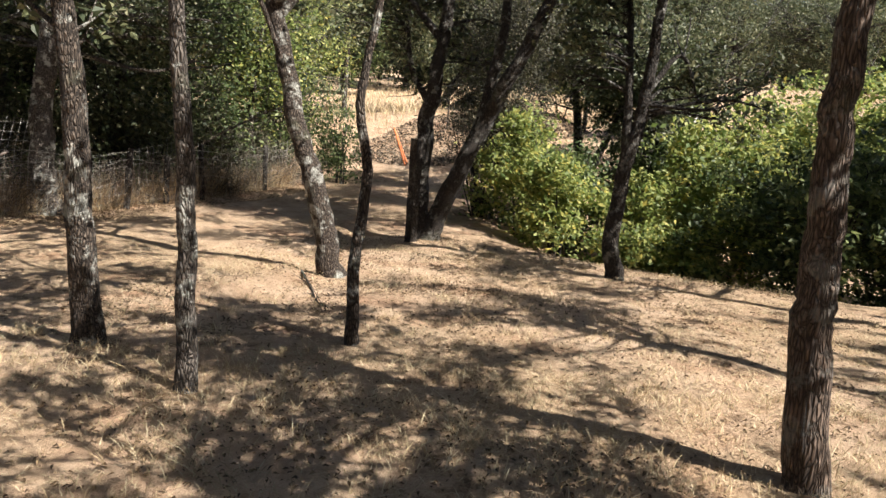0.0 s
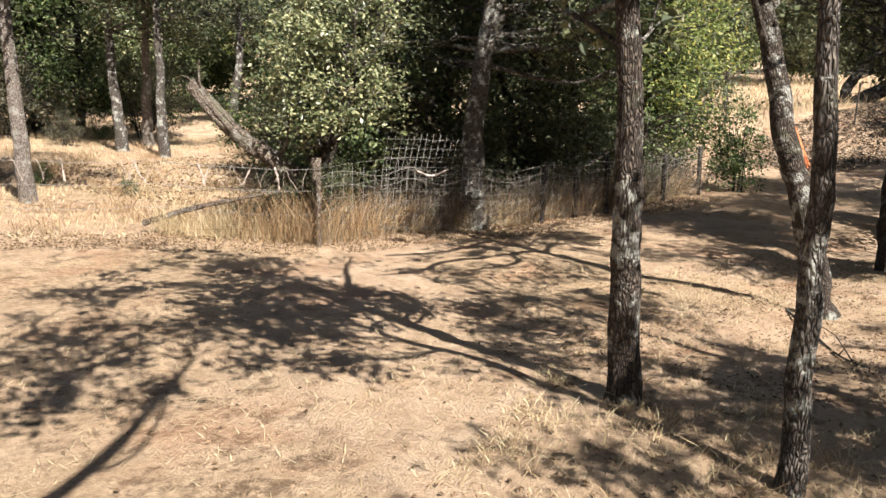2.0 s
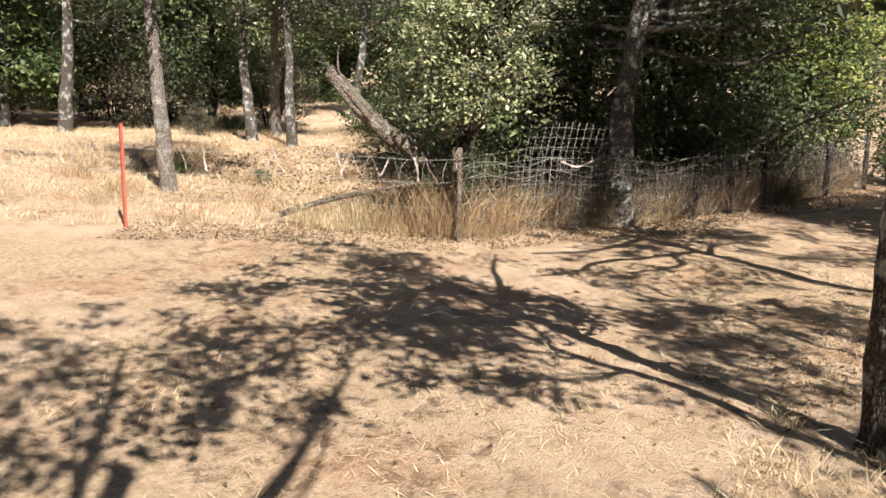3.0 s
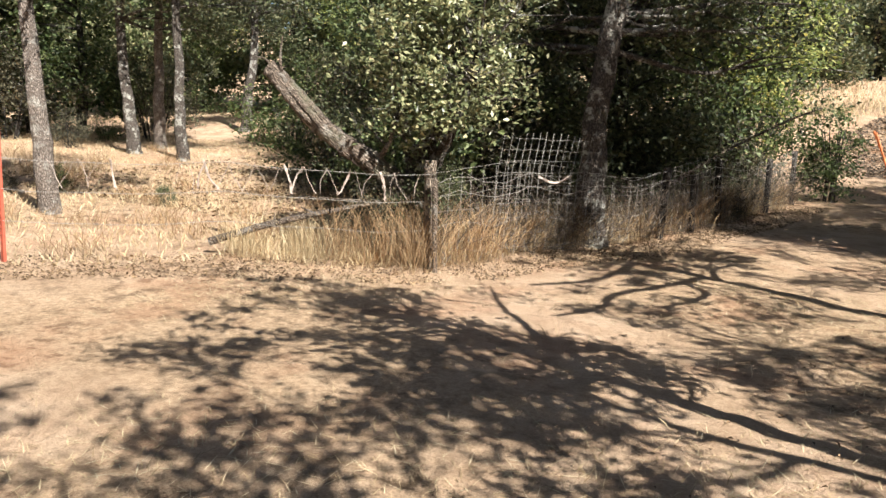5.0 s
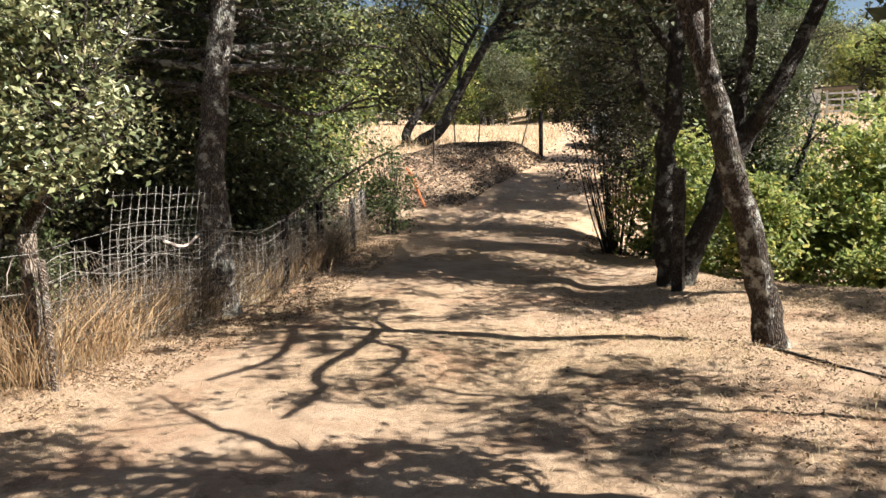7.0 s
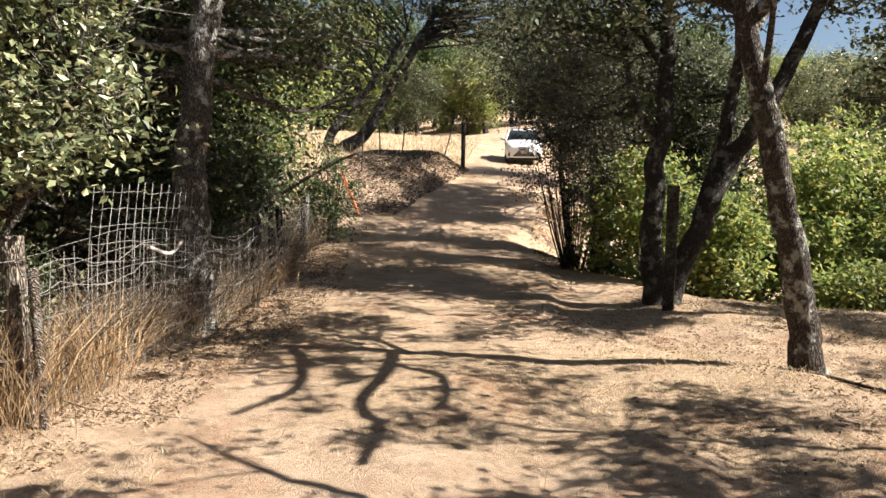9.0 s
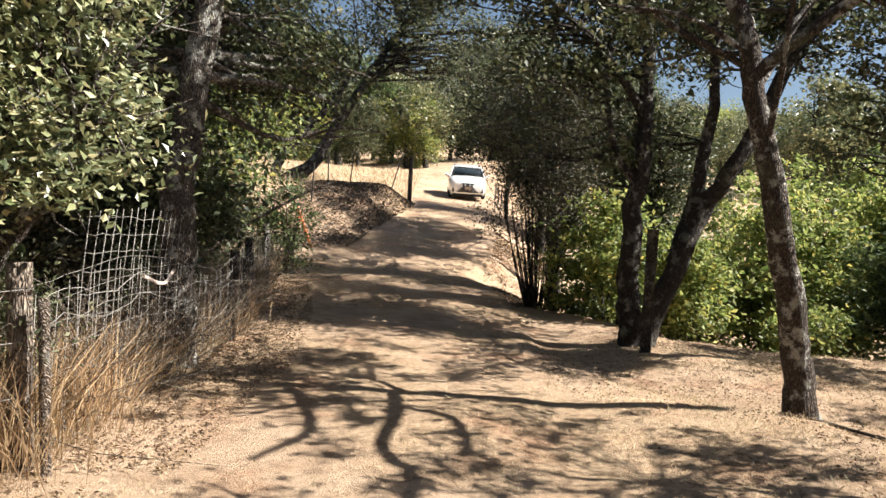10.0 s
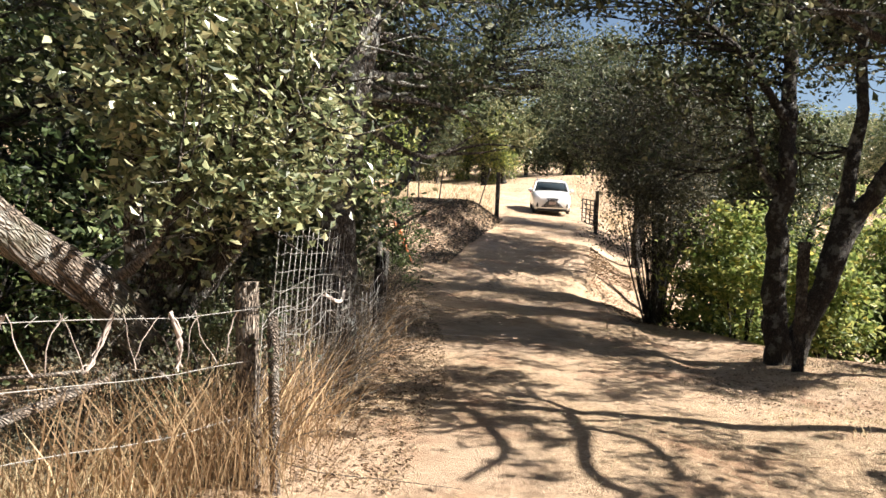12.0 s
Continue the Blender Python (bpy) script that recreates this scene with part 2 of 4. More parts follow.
def clumps_in(rng, blobs, clumps):
    """Clump centres, mostly in the outer part of ellipsoids ((x, y, z), (rx, ry, rz))."""
    w = np.array([np.prod(b[1]) ** 0.7 for b in blobs]); w /= w.sum()
    out = []
    for b, k in zip(blobs, rng.multinomial(clumps, w)):
        if not k:
            continue
        d = rng.normal(size=(k // 5 + 1, 3)); d /= np.linalg.norm(d, axis=1)[:, None]
        main = np.array(b[0]) + d * np.array(b[1]) * rng.uniform(0.2, 1.05, (len(d), 1)) ** 0.6
        out.append(np.repeat(main, 5, 0)[:k] + rng.normal(0, 0.22, (k, 3)) * np.array(b[1]) ** 0.7)
    return np.vstack(out)


def crown_points(rng, centres, per, spread):
    k = len(centres)
    off = rng.normal(size=(k, per, 3)) * spread * rng.uniform(0.4, 1.1, (k, 1, 1)) * np.array([1, 1, 0.7])
    return (centres[:, None] + off).reshape(-1, 3)


def tree(name, base, stems, blobs, clumps, per, leaf, mats, label, category="tree", seed=1, spread=0.28, twigs=True, group="", sides=14, limbs=0.5):
    """stems: list of (points, r0, r1); the first is the trunk. Points and blobs in world metres."""
    rng = np.random.default_rng(seed)
    np.random.seed(seed)
    t = empty(name, base, label, category, group)
    o = np.array(base, float)
    nodes, rad = [], []
    for i, (pts, r0, r1, *own) in enumerate(stems):
        path = spline(np.array(pts, float) - o, 9)
        wob = np.stack([np.convolve(rng.normal(0, r0 * 0.16, len(path)), np.ones(3) / 3, "same") for _ in range(3)], 1)
        wob[0] = 0
        path = path + wob
        rr = np.linspace(r0, r1, len(path))
        tb = Tubes()
        tb.add(path, rr, sides, 0.045, 0.16 if i == 0 or abs(pts[0][2] - stems[0][0][0][2]) < 0.05 else 0)
        put_under("trunk" if i == 0 else "limb", tb.mesh("trunk", own[0] if own else mats[0]), t)
        nodes.append(path[len(path) // 3:]); rad.append(rr[len(path) // 3:])
    nodes, rad = np.vstack(nodes), np.concatenate(rad)
    if not clumps:
        return t
    cc = clumps_in(rng, blobs, clumps) - o
    if twigs:
        tb = Tubes()
        for c in cc[rng.permutation(len(cc))[:int(len(cc) * limbs)]]:
            dist = np.linalg.norm((nodes - c) * np.array([1, 1, 0.8]), axis=1) + 3.0 * (nodes[:, 2] > c[2] - 0.1)
            i = int(np.argmin(dist))
            a = nodes[i]
            mid = a * 0.5 + c * 0.5 + rng.normal(0, 0.12, 3) * np.linalg.norm(c - a) * 0.8
            p = spline([a, mid, c], 4)
            r = min(rad[i] * 0.5, 0.012 + 0.014 * np.linalg.norm(c - a))
            tb.add(p, np.linspace(r, 0.004, len(p)), 5)
            for _ in range(2):
                e = c + rng.normal(0, spread, 3)
                tb.add(spline([p[5], (p[5] + e) / 2 + rng.normal(0, .06, 3), e], 2), np.linspace(r * 0.5, 0.003, 5), 4)
        put_under("branchwork", tb.mesh("branchwork", mats[0]), t)["kind"] = "stuff"
    put_under("crown", leaf_mesh("crown", crown_points(rng, cc, per, spread), leaf, mats[1], rng), t)["kind"] = "stuff"
    return t


# ---- ground ----
def smooth(a, b, x):
    t = np.clip((x - a) / (b - a), 0, 1)
    return t * t * (3 - 2 * t)


ROAD_Y = (-60, 4, 8, 12, 16, 20, 24, 31, 37, 60, 400)
ROAD_X = (-20, -5.5, -4.2, -2.75, -1.2, 0.8, 3.2, 7.7, 10.6, 22, 180)
RISE_Y = (-60, 10, 14, 17.5, 19, 22, 26, 31.6, 37, 45, 55, 80, 400)
RISE_Z = (0, 0.03, 0.14, 0.24, 0.3, 0.75, 1.4, 2.3, 2.9, 4.0, 5.6, 6.5, 16)
LIP_Y, LIP_X = (5.8, 6.3, 7.3, 8.2, 9.0, 10.8, 16.1), (-1.82, -1.76, -1.5, -1.85, -2.0, -1.7, 0.95)
GULLY = ((1.6, 20), (0.95, 17), (0.35, 13.6), (0.55, 11.0), (2.9, 8.9), (6, 8.0), (30, 4), (30, 16), (10, 23), (5, 22))


def inside_gully(x, y):
    """Depth inside the gully's outline; 0 outside."""
    best, odd = np.full(x.shape, 1e9), np.zeros(x.shape, bool)
    for (ax, ay), (bx, by) in zip(GULLY, GULLY[1:] + GULLY[:1]):
        t = np.clip(((x - ax) * (bx - ax) + (y - ay) * (by - ay)) / ((bx - ax) ** 2 + (by - ay) ** 2), 0, 1)
        best = np.minimum(best, np.hypot(x - ax - t * (bx - ax), y - ay - t * (by - ay)))
        odd ^= ((ay > y) != (by > y)) & (x < (bx - ax) * (y - ay) / (by - ay + 1e-9) + ax)
    return np.where(odd, best, 0)


def height(x, y):
    x, y = np.asarray(x, float), np.asarray(y, float)
    z = np.interp(y, RISE_Y, RISE_Z)
    xc = np.interp(y, ROAD_Y, ROAD_X)
    s = x - xc
    z = z + 0.05 * smooth(-4.5, -2.0, x) * smooth(9, 6, y) - 0.06 * smooth(0.5, 3, x) * smooth(10, 7, y)
    left = smooth(-2.0, -3.6, s)
    z = z + left * (0.75 * smooth(23, 27, y) * smooth(34, 30.5, y) * smooth(-14, -6, s) - 0.0)
    z = z + 0.16 * smooth(-9, -13, x) * smooth(14, 4, y) + 0.012 * np.clip(-10 - x, 0, 60) + 0.3 * smooth(-12, -20, x)
    right = smooth(1.9, 3.6, s) * smooth(18, 21, y)
    z = z - right * 0.45 * smooth(34, 26, y)
    z = z - 1.25 * smooth(0, 3.0, inside_gully(x, y))
    z = z - 0.07 * smooth(0.0, 0.22, x - np.interp(y, LIP_Y, LIP_X)) * smooth(5.4, 6.2, y) * smooth(17, 15, y) * smooth(1.6, 0.5, x - np.interp(y, LIP_Y, LIP_X))
    z = z + 0.03 * np.sin(x * 1.3 + 0.5 * y) * np.sin(y * 1.1 - 0.4 * x) + 0.012 * np.sin(x * 4.1 + y) * np.sin(y * 3.7)
    far = smooth(60, 200, np.hypot(x, y))
    return z + far * 14 + 1.7 * smooth(14, 26, x) * smooth(22, 38, y)


def g(x, y, up=0.0):
    return (x, y, float(height(x, y)) + up)


def ground():
    grow = 0.5 * 1.25 ** np.arange(28)
    far = np.cumsum(grow)
    xs = np.concatenate([-18 - far[::-1], np.arange(-18, 14.01, 0.14), 14 + far])
    ys = np.concatenate([-6 - far[::-1], np.arange(-6, 40.01, 0.14), 40 + far])
    X, Y = np.meshgrid(xs, ys)
    Z = height(X, Y)
    near = (np.abs(X + 2) < 17) & (np.abs(Y - 17) < 24)
    Z = Z + near * np.random.default_rng(3).normal(0, 0.006, X.shape)
    nx, ny = len(xs), len(ys)
    i, j = np.meshgrid(np.arange(ny - 1), np.arange(nx - 1), indexing="ij")
    f = np.stack([i * nx + j, i * nx + j + 1, (i + 1) * nx + j + 1, (i + 1) * nx + j], -1).reshape(-1, 4)
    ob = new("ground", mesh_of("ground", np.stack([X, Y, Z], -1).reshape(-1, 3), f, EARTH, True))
    tagged(ob, "dry tan earth with a trodden dirt road, straw and bare patches", "ground", kind="structure")


ground()
# ---- trees the camera passes ----
def near_trees():
    def oak(base, pts, r0, r1, blobs, clumps, seed, label, mat=BARK, leaf=OAK, extra=(), per=46, size=0.08, spread=0.14, twiggy=0.8):
        b = g(*base, -0.04)
        stems = [([b] + list(pts), r0, r1)] + list(extra)
        return tree("oak_tree", b, stems, blobs, clumps, per, size, (mat, leaf), label, seed=seed, spread=spread, group="oaks beside the road", limbs=twiggy)
    oak((-2.18, 4.42), [(-2.22, 4.38, 1.0), (-2.28, 4.34, 1.95), (-2.36, 4.2, 3.0), (-2.5, 3.9, 4.3)], 0.092, 0.035,
        [((-2.6, 4.0, 3.7), (1.5, 1.5, 0.9)), ((-2.5, 4.6, 2.3), (.35, .35, .3))], 95, 11, "slim oak with rough furrowed brown bark on bare earth",
        extra=[([(-2.28, 4.3, 2.3), (-3.0, 4.5, 3.0), (-3.6, 4.6, 3.6)], 0.045, 0.012), ([(-2.3, 4.27, 2.5), (-2.0, 3.6, 3.1), (-1.8, 2.9, 3.7)], 0.045, 0.012), ([(-2.3, 4.3, 2.8), (-2.5, 5.0, 3.4), (-2.4, 5.5, 4.0)], 0.04, 0.012)])
    oak((-1.33, 3.78), [(-1.34, 3.76, 0.8), (-1.36, 3.72, 1.45), (-1.4, 3.7, 2.1), (-1.45, 3.5, 3.2), (-1.5, 3.3, 4.2)], 0.057, 0.025,
        [((-1.5, 3.1, 3.8), (1.3, 1.3, 0.8))], 60, 12, "thin oak trunk with pale lichen on grey bark", BARK_GREY,
        extra=[([(-1.41, 3.65, 2.4), (-0.9, 3.3, 3.0), (-0.5, 2.9, 3.5)], 0.035, 0.01)])
    oak((-0.58, 4.92), [(-0.6, 4.9, 0.6), (-0.55, 4.92, 1.2), (-0.62, 4.9, 1.7), (-0.54, 4.9, 2.3), (-0.4, 4.9, 3.6)], 0.047, 0.02,
        [((-0.2, 4.9, 3.8), (1.3, 1.2, 0.8))], 70, 13, "very thin crooked oak sapling with grey-brown bark", BARK)
    oak((-1.12, 7.6), [(-1.3, 7.6, 0.6), (-1.61, 7.58, 1.62), (-1.88, 7.68, 2.65), (-2.1, 7.8, 3.6), (-2.2, 8.0, 4.6), (-2.1, 8.3, 6.0)], 0.13, 0.035,
        # last blob: crown above the view, added to throw shade on the thicket
        [((-1.9, 8.2, 4.1), (1.5, 1.4, 1.0)), ((-0.5, 7.6, 4.2), (0.9, 1.0, 0.7)), ((-2.6, 8.6, 3.9), (.9, .8, .7)), ((-0.8, 6.6, 4.3), (1.1, 1.0, .7)), ((-2.0, 8.7, 6.3), (2.0, 1.7, 1.1))], 220, 14, "leaning oak with dark furrowed bark and lichen spots",
        extra=[([(-1.86, 7.67, 2.6), (-1.4, 7.7, 3.2), (-0.7, 7.6, 4.1)], 0.045, 0.02), ([(-1.9, 7.7, 2.75), (-2.6, 8.1, 3.2), (-3.1, 8.5, 4.0)], 0.03, 0.02), ([(-1.75, 7.63, 2.1), (-2.0, 7.3, 2.8), (-2.4, 6.9, 3.6)], 0.028, 0.015), ([(-1.88, 7.68, 2.65), (-1.4, 7.1, 3.4), (-0.7, 6.4, 4.2)], 0.036, 0.02), ([(-1.89, 7.7, 2.7), (-1.55, 6.8, 3.33), (-1.97, 6.02, 3.3), (-2.17, 5.66, 3.08), (-2.43, 5.17, 3.05)], 0.048, 0.022),
               ([(-1.62, 6.95, 3.2), (-1.6, 6.6, 2.95), (-1.97, 6.02, 2.8)], 0.04, 0.018), ([(-2.05, 7.75, 3.4), (-1.59, 6.73, 3.97), (-1.88, 6.19, 3.81), (-2.12, 5.75, 3.98)], 0.05, 0.02), ([(-1.62, 6.8, 3.92), (-1.7, 6.52, 4.63)], 0.03, 0.012)])
    b = g(-0.33, 10.62, -0.05)
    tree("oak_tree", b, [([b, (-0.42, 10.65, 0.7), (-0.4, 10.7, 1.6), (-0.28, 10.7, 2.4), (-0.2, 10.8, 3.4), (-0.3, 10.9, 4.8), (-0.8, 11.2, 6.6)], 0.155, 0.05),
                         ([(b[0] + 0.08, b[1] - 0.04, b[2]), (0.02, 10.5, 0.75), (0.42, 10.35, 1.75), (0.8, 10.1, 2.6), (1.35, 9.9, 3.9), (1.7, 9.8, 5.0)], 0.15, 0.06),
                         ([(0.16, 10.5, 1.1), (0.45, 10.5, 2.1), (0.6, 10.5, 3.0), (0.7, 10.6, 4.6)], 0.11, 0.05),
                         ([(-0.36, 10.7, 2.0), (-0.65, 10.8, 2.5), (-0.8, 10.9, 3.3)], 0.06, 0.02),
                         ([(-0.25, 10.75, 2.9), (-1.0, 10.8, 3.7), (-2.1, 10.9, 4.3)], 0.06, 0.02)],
         # last blob is an added high crown, never in view, shading the thicket
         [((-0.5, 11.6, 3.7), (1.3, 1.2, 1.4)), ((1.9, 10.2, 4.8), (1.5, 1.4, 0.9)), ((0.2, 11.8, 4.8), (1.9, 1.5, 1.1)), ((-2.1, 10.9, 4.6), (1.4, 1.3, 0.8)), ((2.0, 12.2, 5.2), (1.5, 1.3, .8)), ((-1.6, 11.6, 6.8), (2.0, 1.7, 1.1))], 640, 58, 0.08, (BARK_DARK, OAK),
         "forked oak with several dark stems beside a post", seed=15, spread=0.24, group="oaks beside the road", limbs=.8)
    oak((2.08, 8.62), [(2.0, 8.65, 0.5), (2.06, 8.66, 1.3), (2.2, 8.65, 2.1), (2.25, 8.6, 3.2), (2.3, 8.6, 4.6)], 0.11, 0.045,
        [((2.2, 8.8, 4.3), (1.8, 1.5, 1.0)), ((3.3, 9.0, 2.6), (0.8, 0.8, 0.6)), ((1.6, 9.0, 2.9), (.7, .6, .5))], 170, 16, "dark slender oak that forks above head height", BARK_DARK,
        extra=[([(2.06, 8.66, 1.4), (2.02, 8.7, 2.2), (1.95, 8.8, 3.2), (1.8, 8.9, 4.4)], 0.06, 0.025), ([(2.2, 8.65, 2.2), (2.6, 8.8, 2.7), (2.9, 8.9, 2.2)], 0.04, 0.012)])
    oak((1.76, 3.2), [(1.69, 3.2, 0.75), (1.66, 3.2, 1.16), (1.66, 3.2, 1.63), (1.67, 3.2, 2.22), (1.87, 3.2, 3.2), (2.07, 3.2, 4.4)], 0.1, 0.045,
        [((1.9, 3.3, 4.0), (1.6, 1.5, 0.9))], 75, 17, "sturdy oak with deeply furrowed pale brown bark", BARK_WARM,
        extra=[([(1.66, 3.19, 2.3), (1.1, 3.5, 3.0), (0.5, 3.7, 3.7)], 0.05, 0.014), ([(1.7, 3.19, 2.6), (2.3, 2.8, 3.3), (2.9, 2.5, 3.9)], 0.045, 0.012)])
    # unseen oaks behind and right of the walker that shade road and gully
    oak((-0.3, -0.9), [(-0.3, -0.9, 1.6), (-0.6, -0.4, 2.9), (-1.2, 0.5, 4.0)], 0.12, 0.05, [((-1.6, 1.0, 4.3), (1.5, 1.5, 0.8))], 70, 28, "oak with a wide crown shading the earth", twiggy=0.25,
        extra=[([(-0.6, -0.4, 2.9), (-1.3, 0.3, 3.6), (-2.3, 1.2, 4.2)], .05, .015), ([(-0.8, -0.1, 3.3), (-0.8, 0.9, 3.8), (-1.0, 1.8, 4.3)], .05, .015)])
    for k, (x, y, z) in enumerate([(3.0, 0.6, 4.1), (4.6, 0.9, 4.3), (5.2, 3.6, 4.2), (6.2, 6.2, 4.2), (9.3, 7.2, 5.2), (11.5, 7.0, 5.4), (8.6, 7.4, 4.5)]):
        oak((x, y), [(x, y, 1.5), (x - .1, y + .1, 2.7), (x - .2, y + .1, z + .3)], 0.13, 0.05, [((x - .6, y + .8, z), (1.7, 1.7, 0.95))], 85, 18 + k, "oak with a wide crown shading the earth",
            extra=[([(x, y, 2.2), (x - .7, y + .5, 3.1), (x - 1.4, y + .8, 3.9)], .06, .015), ([(x, y, 2.4), (x + .6, y - .5, 3.2), (x + 1.1, y - .7, 4.0)], .05, .015)])


near_trees()


# ---- the old oak, the big oak and the thicket behind the fence ----
def fence_side():
    b = g(-7.26, 8.6, -0.05)
    old = tree("old_oak_tree", b,
         [([b, (-7.28, 8.55, 0.45), (-7.22, 8.5, 0.9), (-7.05, 8.55, 1.35), (-6.85, 8.7, 1.9), (-6.7, 8.9, 2.9)], 0.15, 0.05),
          ([(-7.2, 8.55, 0.55), (-6.98, 8.4, 1.0), (-6.75, 8.3, 1.35), (-6.5, 8.3, 2.0)], 0.09, 0.03),
          ([(-7.3, 8.5, 1.0), (-7.36, 8.45, 1.5), (-7.3, 8.5, 2.2)], 0.07, 0.025),
          ([(-7.42, 8.0, 1.05), (-7.25, 7.9, 1.2), (-7.15, 7.85, 1.42)], 0.035, 0.01, DEADWOOD),
          ([(-8.3, 7.55, 1.8), (-8.28, 7.5, 2.0), (-8.22, 7.45, 2.2)], 0.022, 0.005, DEADWOOD),
          ([(-8.35, 7.52, 1.85), (-8.45, 7.5, 1.98), (-8.6, 7.5, 2.02)], 0.018, 0.004, DEADWOOD)],
         [((-6.95, 8.35, 1.95), (0.7, 0.7, 0.6)), ((-6.75, 8.5, 2.7), (0.7, 0.75, 0.55)), ((-7.2, 8.7, 2.85), (0.55, 0.6, 0.5)), ((-7.25, 8.2, 2.2), (.38, .4, .35)), ((-6.8, 8.1, 1.55), (.5, .4, .35))], 290, 54, 0.062, (BARK, OAK_GREY),
         "old gnarled oak with a bleached broken limb over the fence", "tree", seed=31, spread=0.14)
    # ropy bleached limb and swollen bole, each of several twisted strands
    o, rng = np.array(b), np.random.default_rng(33)
    for name, mat, pts, r0, r1 in (("broken_limb", DEADWOOD, [(-7.27, 8.5, 0.35), (-7.3, 8.25, 0.72), (-7.48, 7.98, 1.0), (-7.85, 7.75, 1.3), (-8.2, 7.6, 1.66), (-8.42, 7.5, 1.9)], 0.13, 0.075),
                                   ("bole", BARK, [(-7.26, 8.58, -0.05), (-7.27, 8.52, 0.4), (-7.24, 8.45, 0.85), (-7.05, 8.42, 1.25)], 0.17, 0.09)):
        path = spline(np.array(pts) - o, 10)
        t = Tubes()
        for k in range(5):
            ang = np.linspace(0, 4.2, len(path)) + k * 1.257
            r = np.linspace(r0, r1, len(path)) * rng.uniform(.85, 1.1)
            off = np.stack([np.cos(ang), 0.6 * np.sin(ang), 0.8 * np.sin(ang)], 1) * r[:, None] * .55
            knots = 1 + .16 * np.sin(np.linspace(0, rng.uniform(7, 14), len(path)) + k)
            t.add(path + off, r * .56 * knots, 12, .22)
        put_under(name, t.mesh(name, mat), old, "bleached twisted dead wood" if mat is DEADWOOD else "")
    b = g(-5.72, 10.4, -0.05)
    tree("big_oak_tree", b, [([b, (-5.74, 10.3, 0.8), (-5.76, 10.32, 1.6), (-5.6, 10.4, 3.2), (-5.5, 10.5, 5.5)], 0.19, 0.1), ([(-5.6, 10.4, 3.4), (-5.0, 11.0, 4.8), (-4.5, 12.4, 5.6), (-4.6, 14.0, 5.9)], 0.1, 0.03), ([(-5.55, 10.45, 4.2), (-5.2, 10.2, 5.2), (-4.6, 10.0, 5.8)], 0.08, 0.025)],
         # last three blobs: unseen upper crown, added to keep the thicket dark
         [((-5.7, 11.2, 4.2), (2.2, 1.6, 1.6)), ((-5.1, 11.6, 3.1), (.8, .8, .8)), ((-6.6, 11.3, 2.9), (0.9, 0.8, 0.8)), ((-4.9, 10.2, 5.9), (1.5, 1.4, .7)), ((-4.2, 12.6, 5.8), (1.3, 1.4, .7)), ((-4.6, 14.3, 5.8), (1.2, 1.3, .7))], 400, 75, 0.075, (BARK_GREY, OAK),
         "tall straight oak with grey bark rising behind the wire fence", seed=32, spread=0.3)
    # a row of oaks of the thicket
    rng = np.random.default_rng(5)
    spots = [(-8.6, 11.8, 5.5), (-7.6, 13.2, 6.0), (-6.3, 13.6, 5.5), (-5.8, 15.7, 5.0), (-9.8, 14.5, 6.5), (-6.8, 16.5, 6.5), (-12.0, 17.0, 6.5), (-9.0, 19.5, 7.0), (-5.0, 20.0, 6.0), (-15.0, 21.0, 7.0), (-11.0, 24.0, 7.5)]
    for k, (x, y, h) in enumerate(spots):
        b = g(x, y, -0.05)
        lean = rng.normal(0, 0.25, 2)
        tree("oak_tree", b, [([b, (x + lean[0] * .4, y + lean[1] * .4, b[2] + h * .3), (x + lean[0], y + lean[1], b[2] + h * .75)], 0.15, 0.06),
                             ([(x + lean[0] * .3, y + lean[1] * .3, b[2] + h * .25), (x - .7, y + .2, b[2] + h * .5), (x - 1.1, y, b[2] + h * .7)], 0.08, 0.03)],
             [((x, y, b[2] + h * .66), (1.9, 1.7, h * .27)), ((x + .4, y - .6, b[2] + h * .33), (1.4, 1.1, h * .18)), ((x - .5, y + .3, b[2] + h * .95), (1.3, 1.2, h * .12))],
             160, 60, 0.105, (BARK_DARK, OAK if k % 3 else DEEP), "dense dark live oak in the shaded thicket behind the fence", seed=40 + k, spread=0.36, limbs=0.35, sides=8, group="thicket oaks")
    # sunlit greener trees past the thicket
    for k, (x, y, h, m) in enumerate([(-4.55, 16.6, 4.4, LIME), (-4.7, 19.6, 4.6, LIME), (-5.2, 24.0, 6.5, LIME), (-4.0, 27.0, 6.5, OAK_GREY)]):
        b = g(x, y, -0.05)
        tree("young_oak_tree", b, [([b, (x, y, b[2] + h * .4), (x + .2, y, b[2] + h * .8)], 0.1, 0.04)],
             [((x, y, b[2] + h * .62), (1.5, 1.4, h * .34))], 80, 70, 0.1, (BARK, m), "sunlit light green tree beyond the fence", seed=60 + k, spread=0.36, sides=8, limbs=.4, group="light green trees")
    # slim trees in the dry field
    for k, (x, y, r, lx) in enumerate([(-11.80, 7.58, 0.13, -0.45), (-17.84, 14.43, 0.17, -0.5), (-18.61, 15.98, 0.17, -0.1), (-16.32, 14.44, 0.15, -0.25), (-22, 11.5, .2, .3), (-27.5, 24.0, .2, -.2), (-20, 21, .2, .3), (-25, 17, .2, -.3)]):
        b = g(x, y, -0.05)
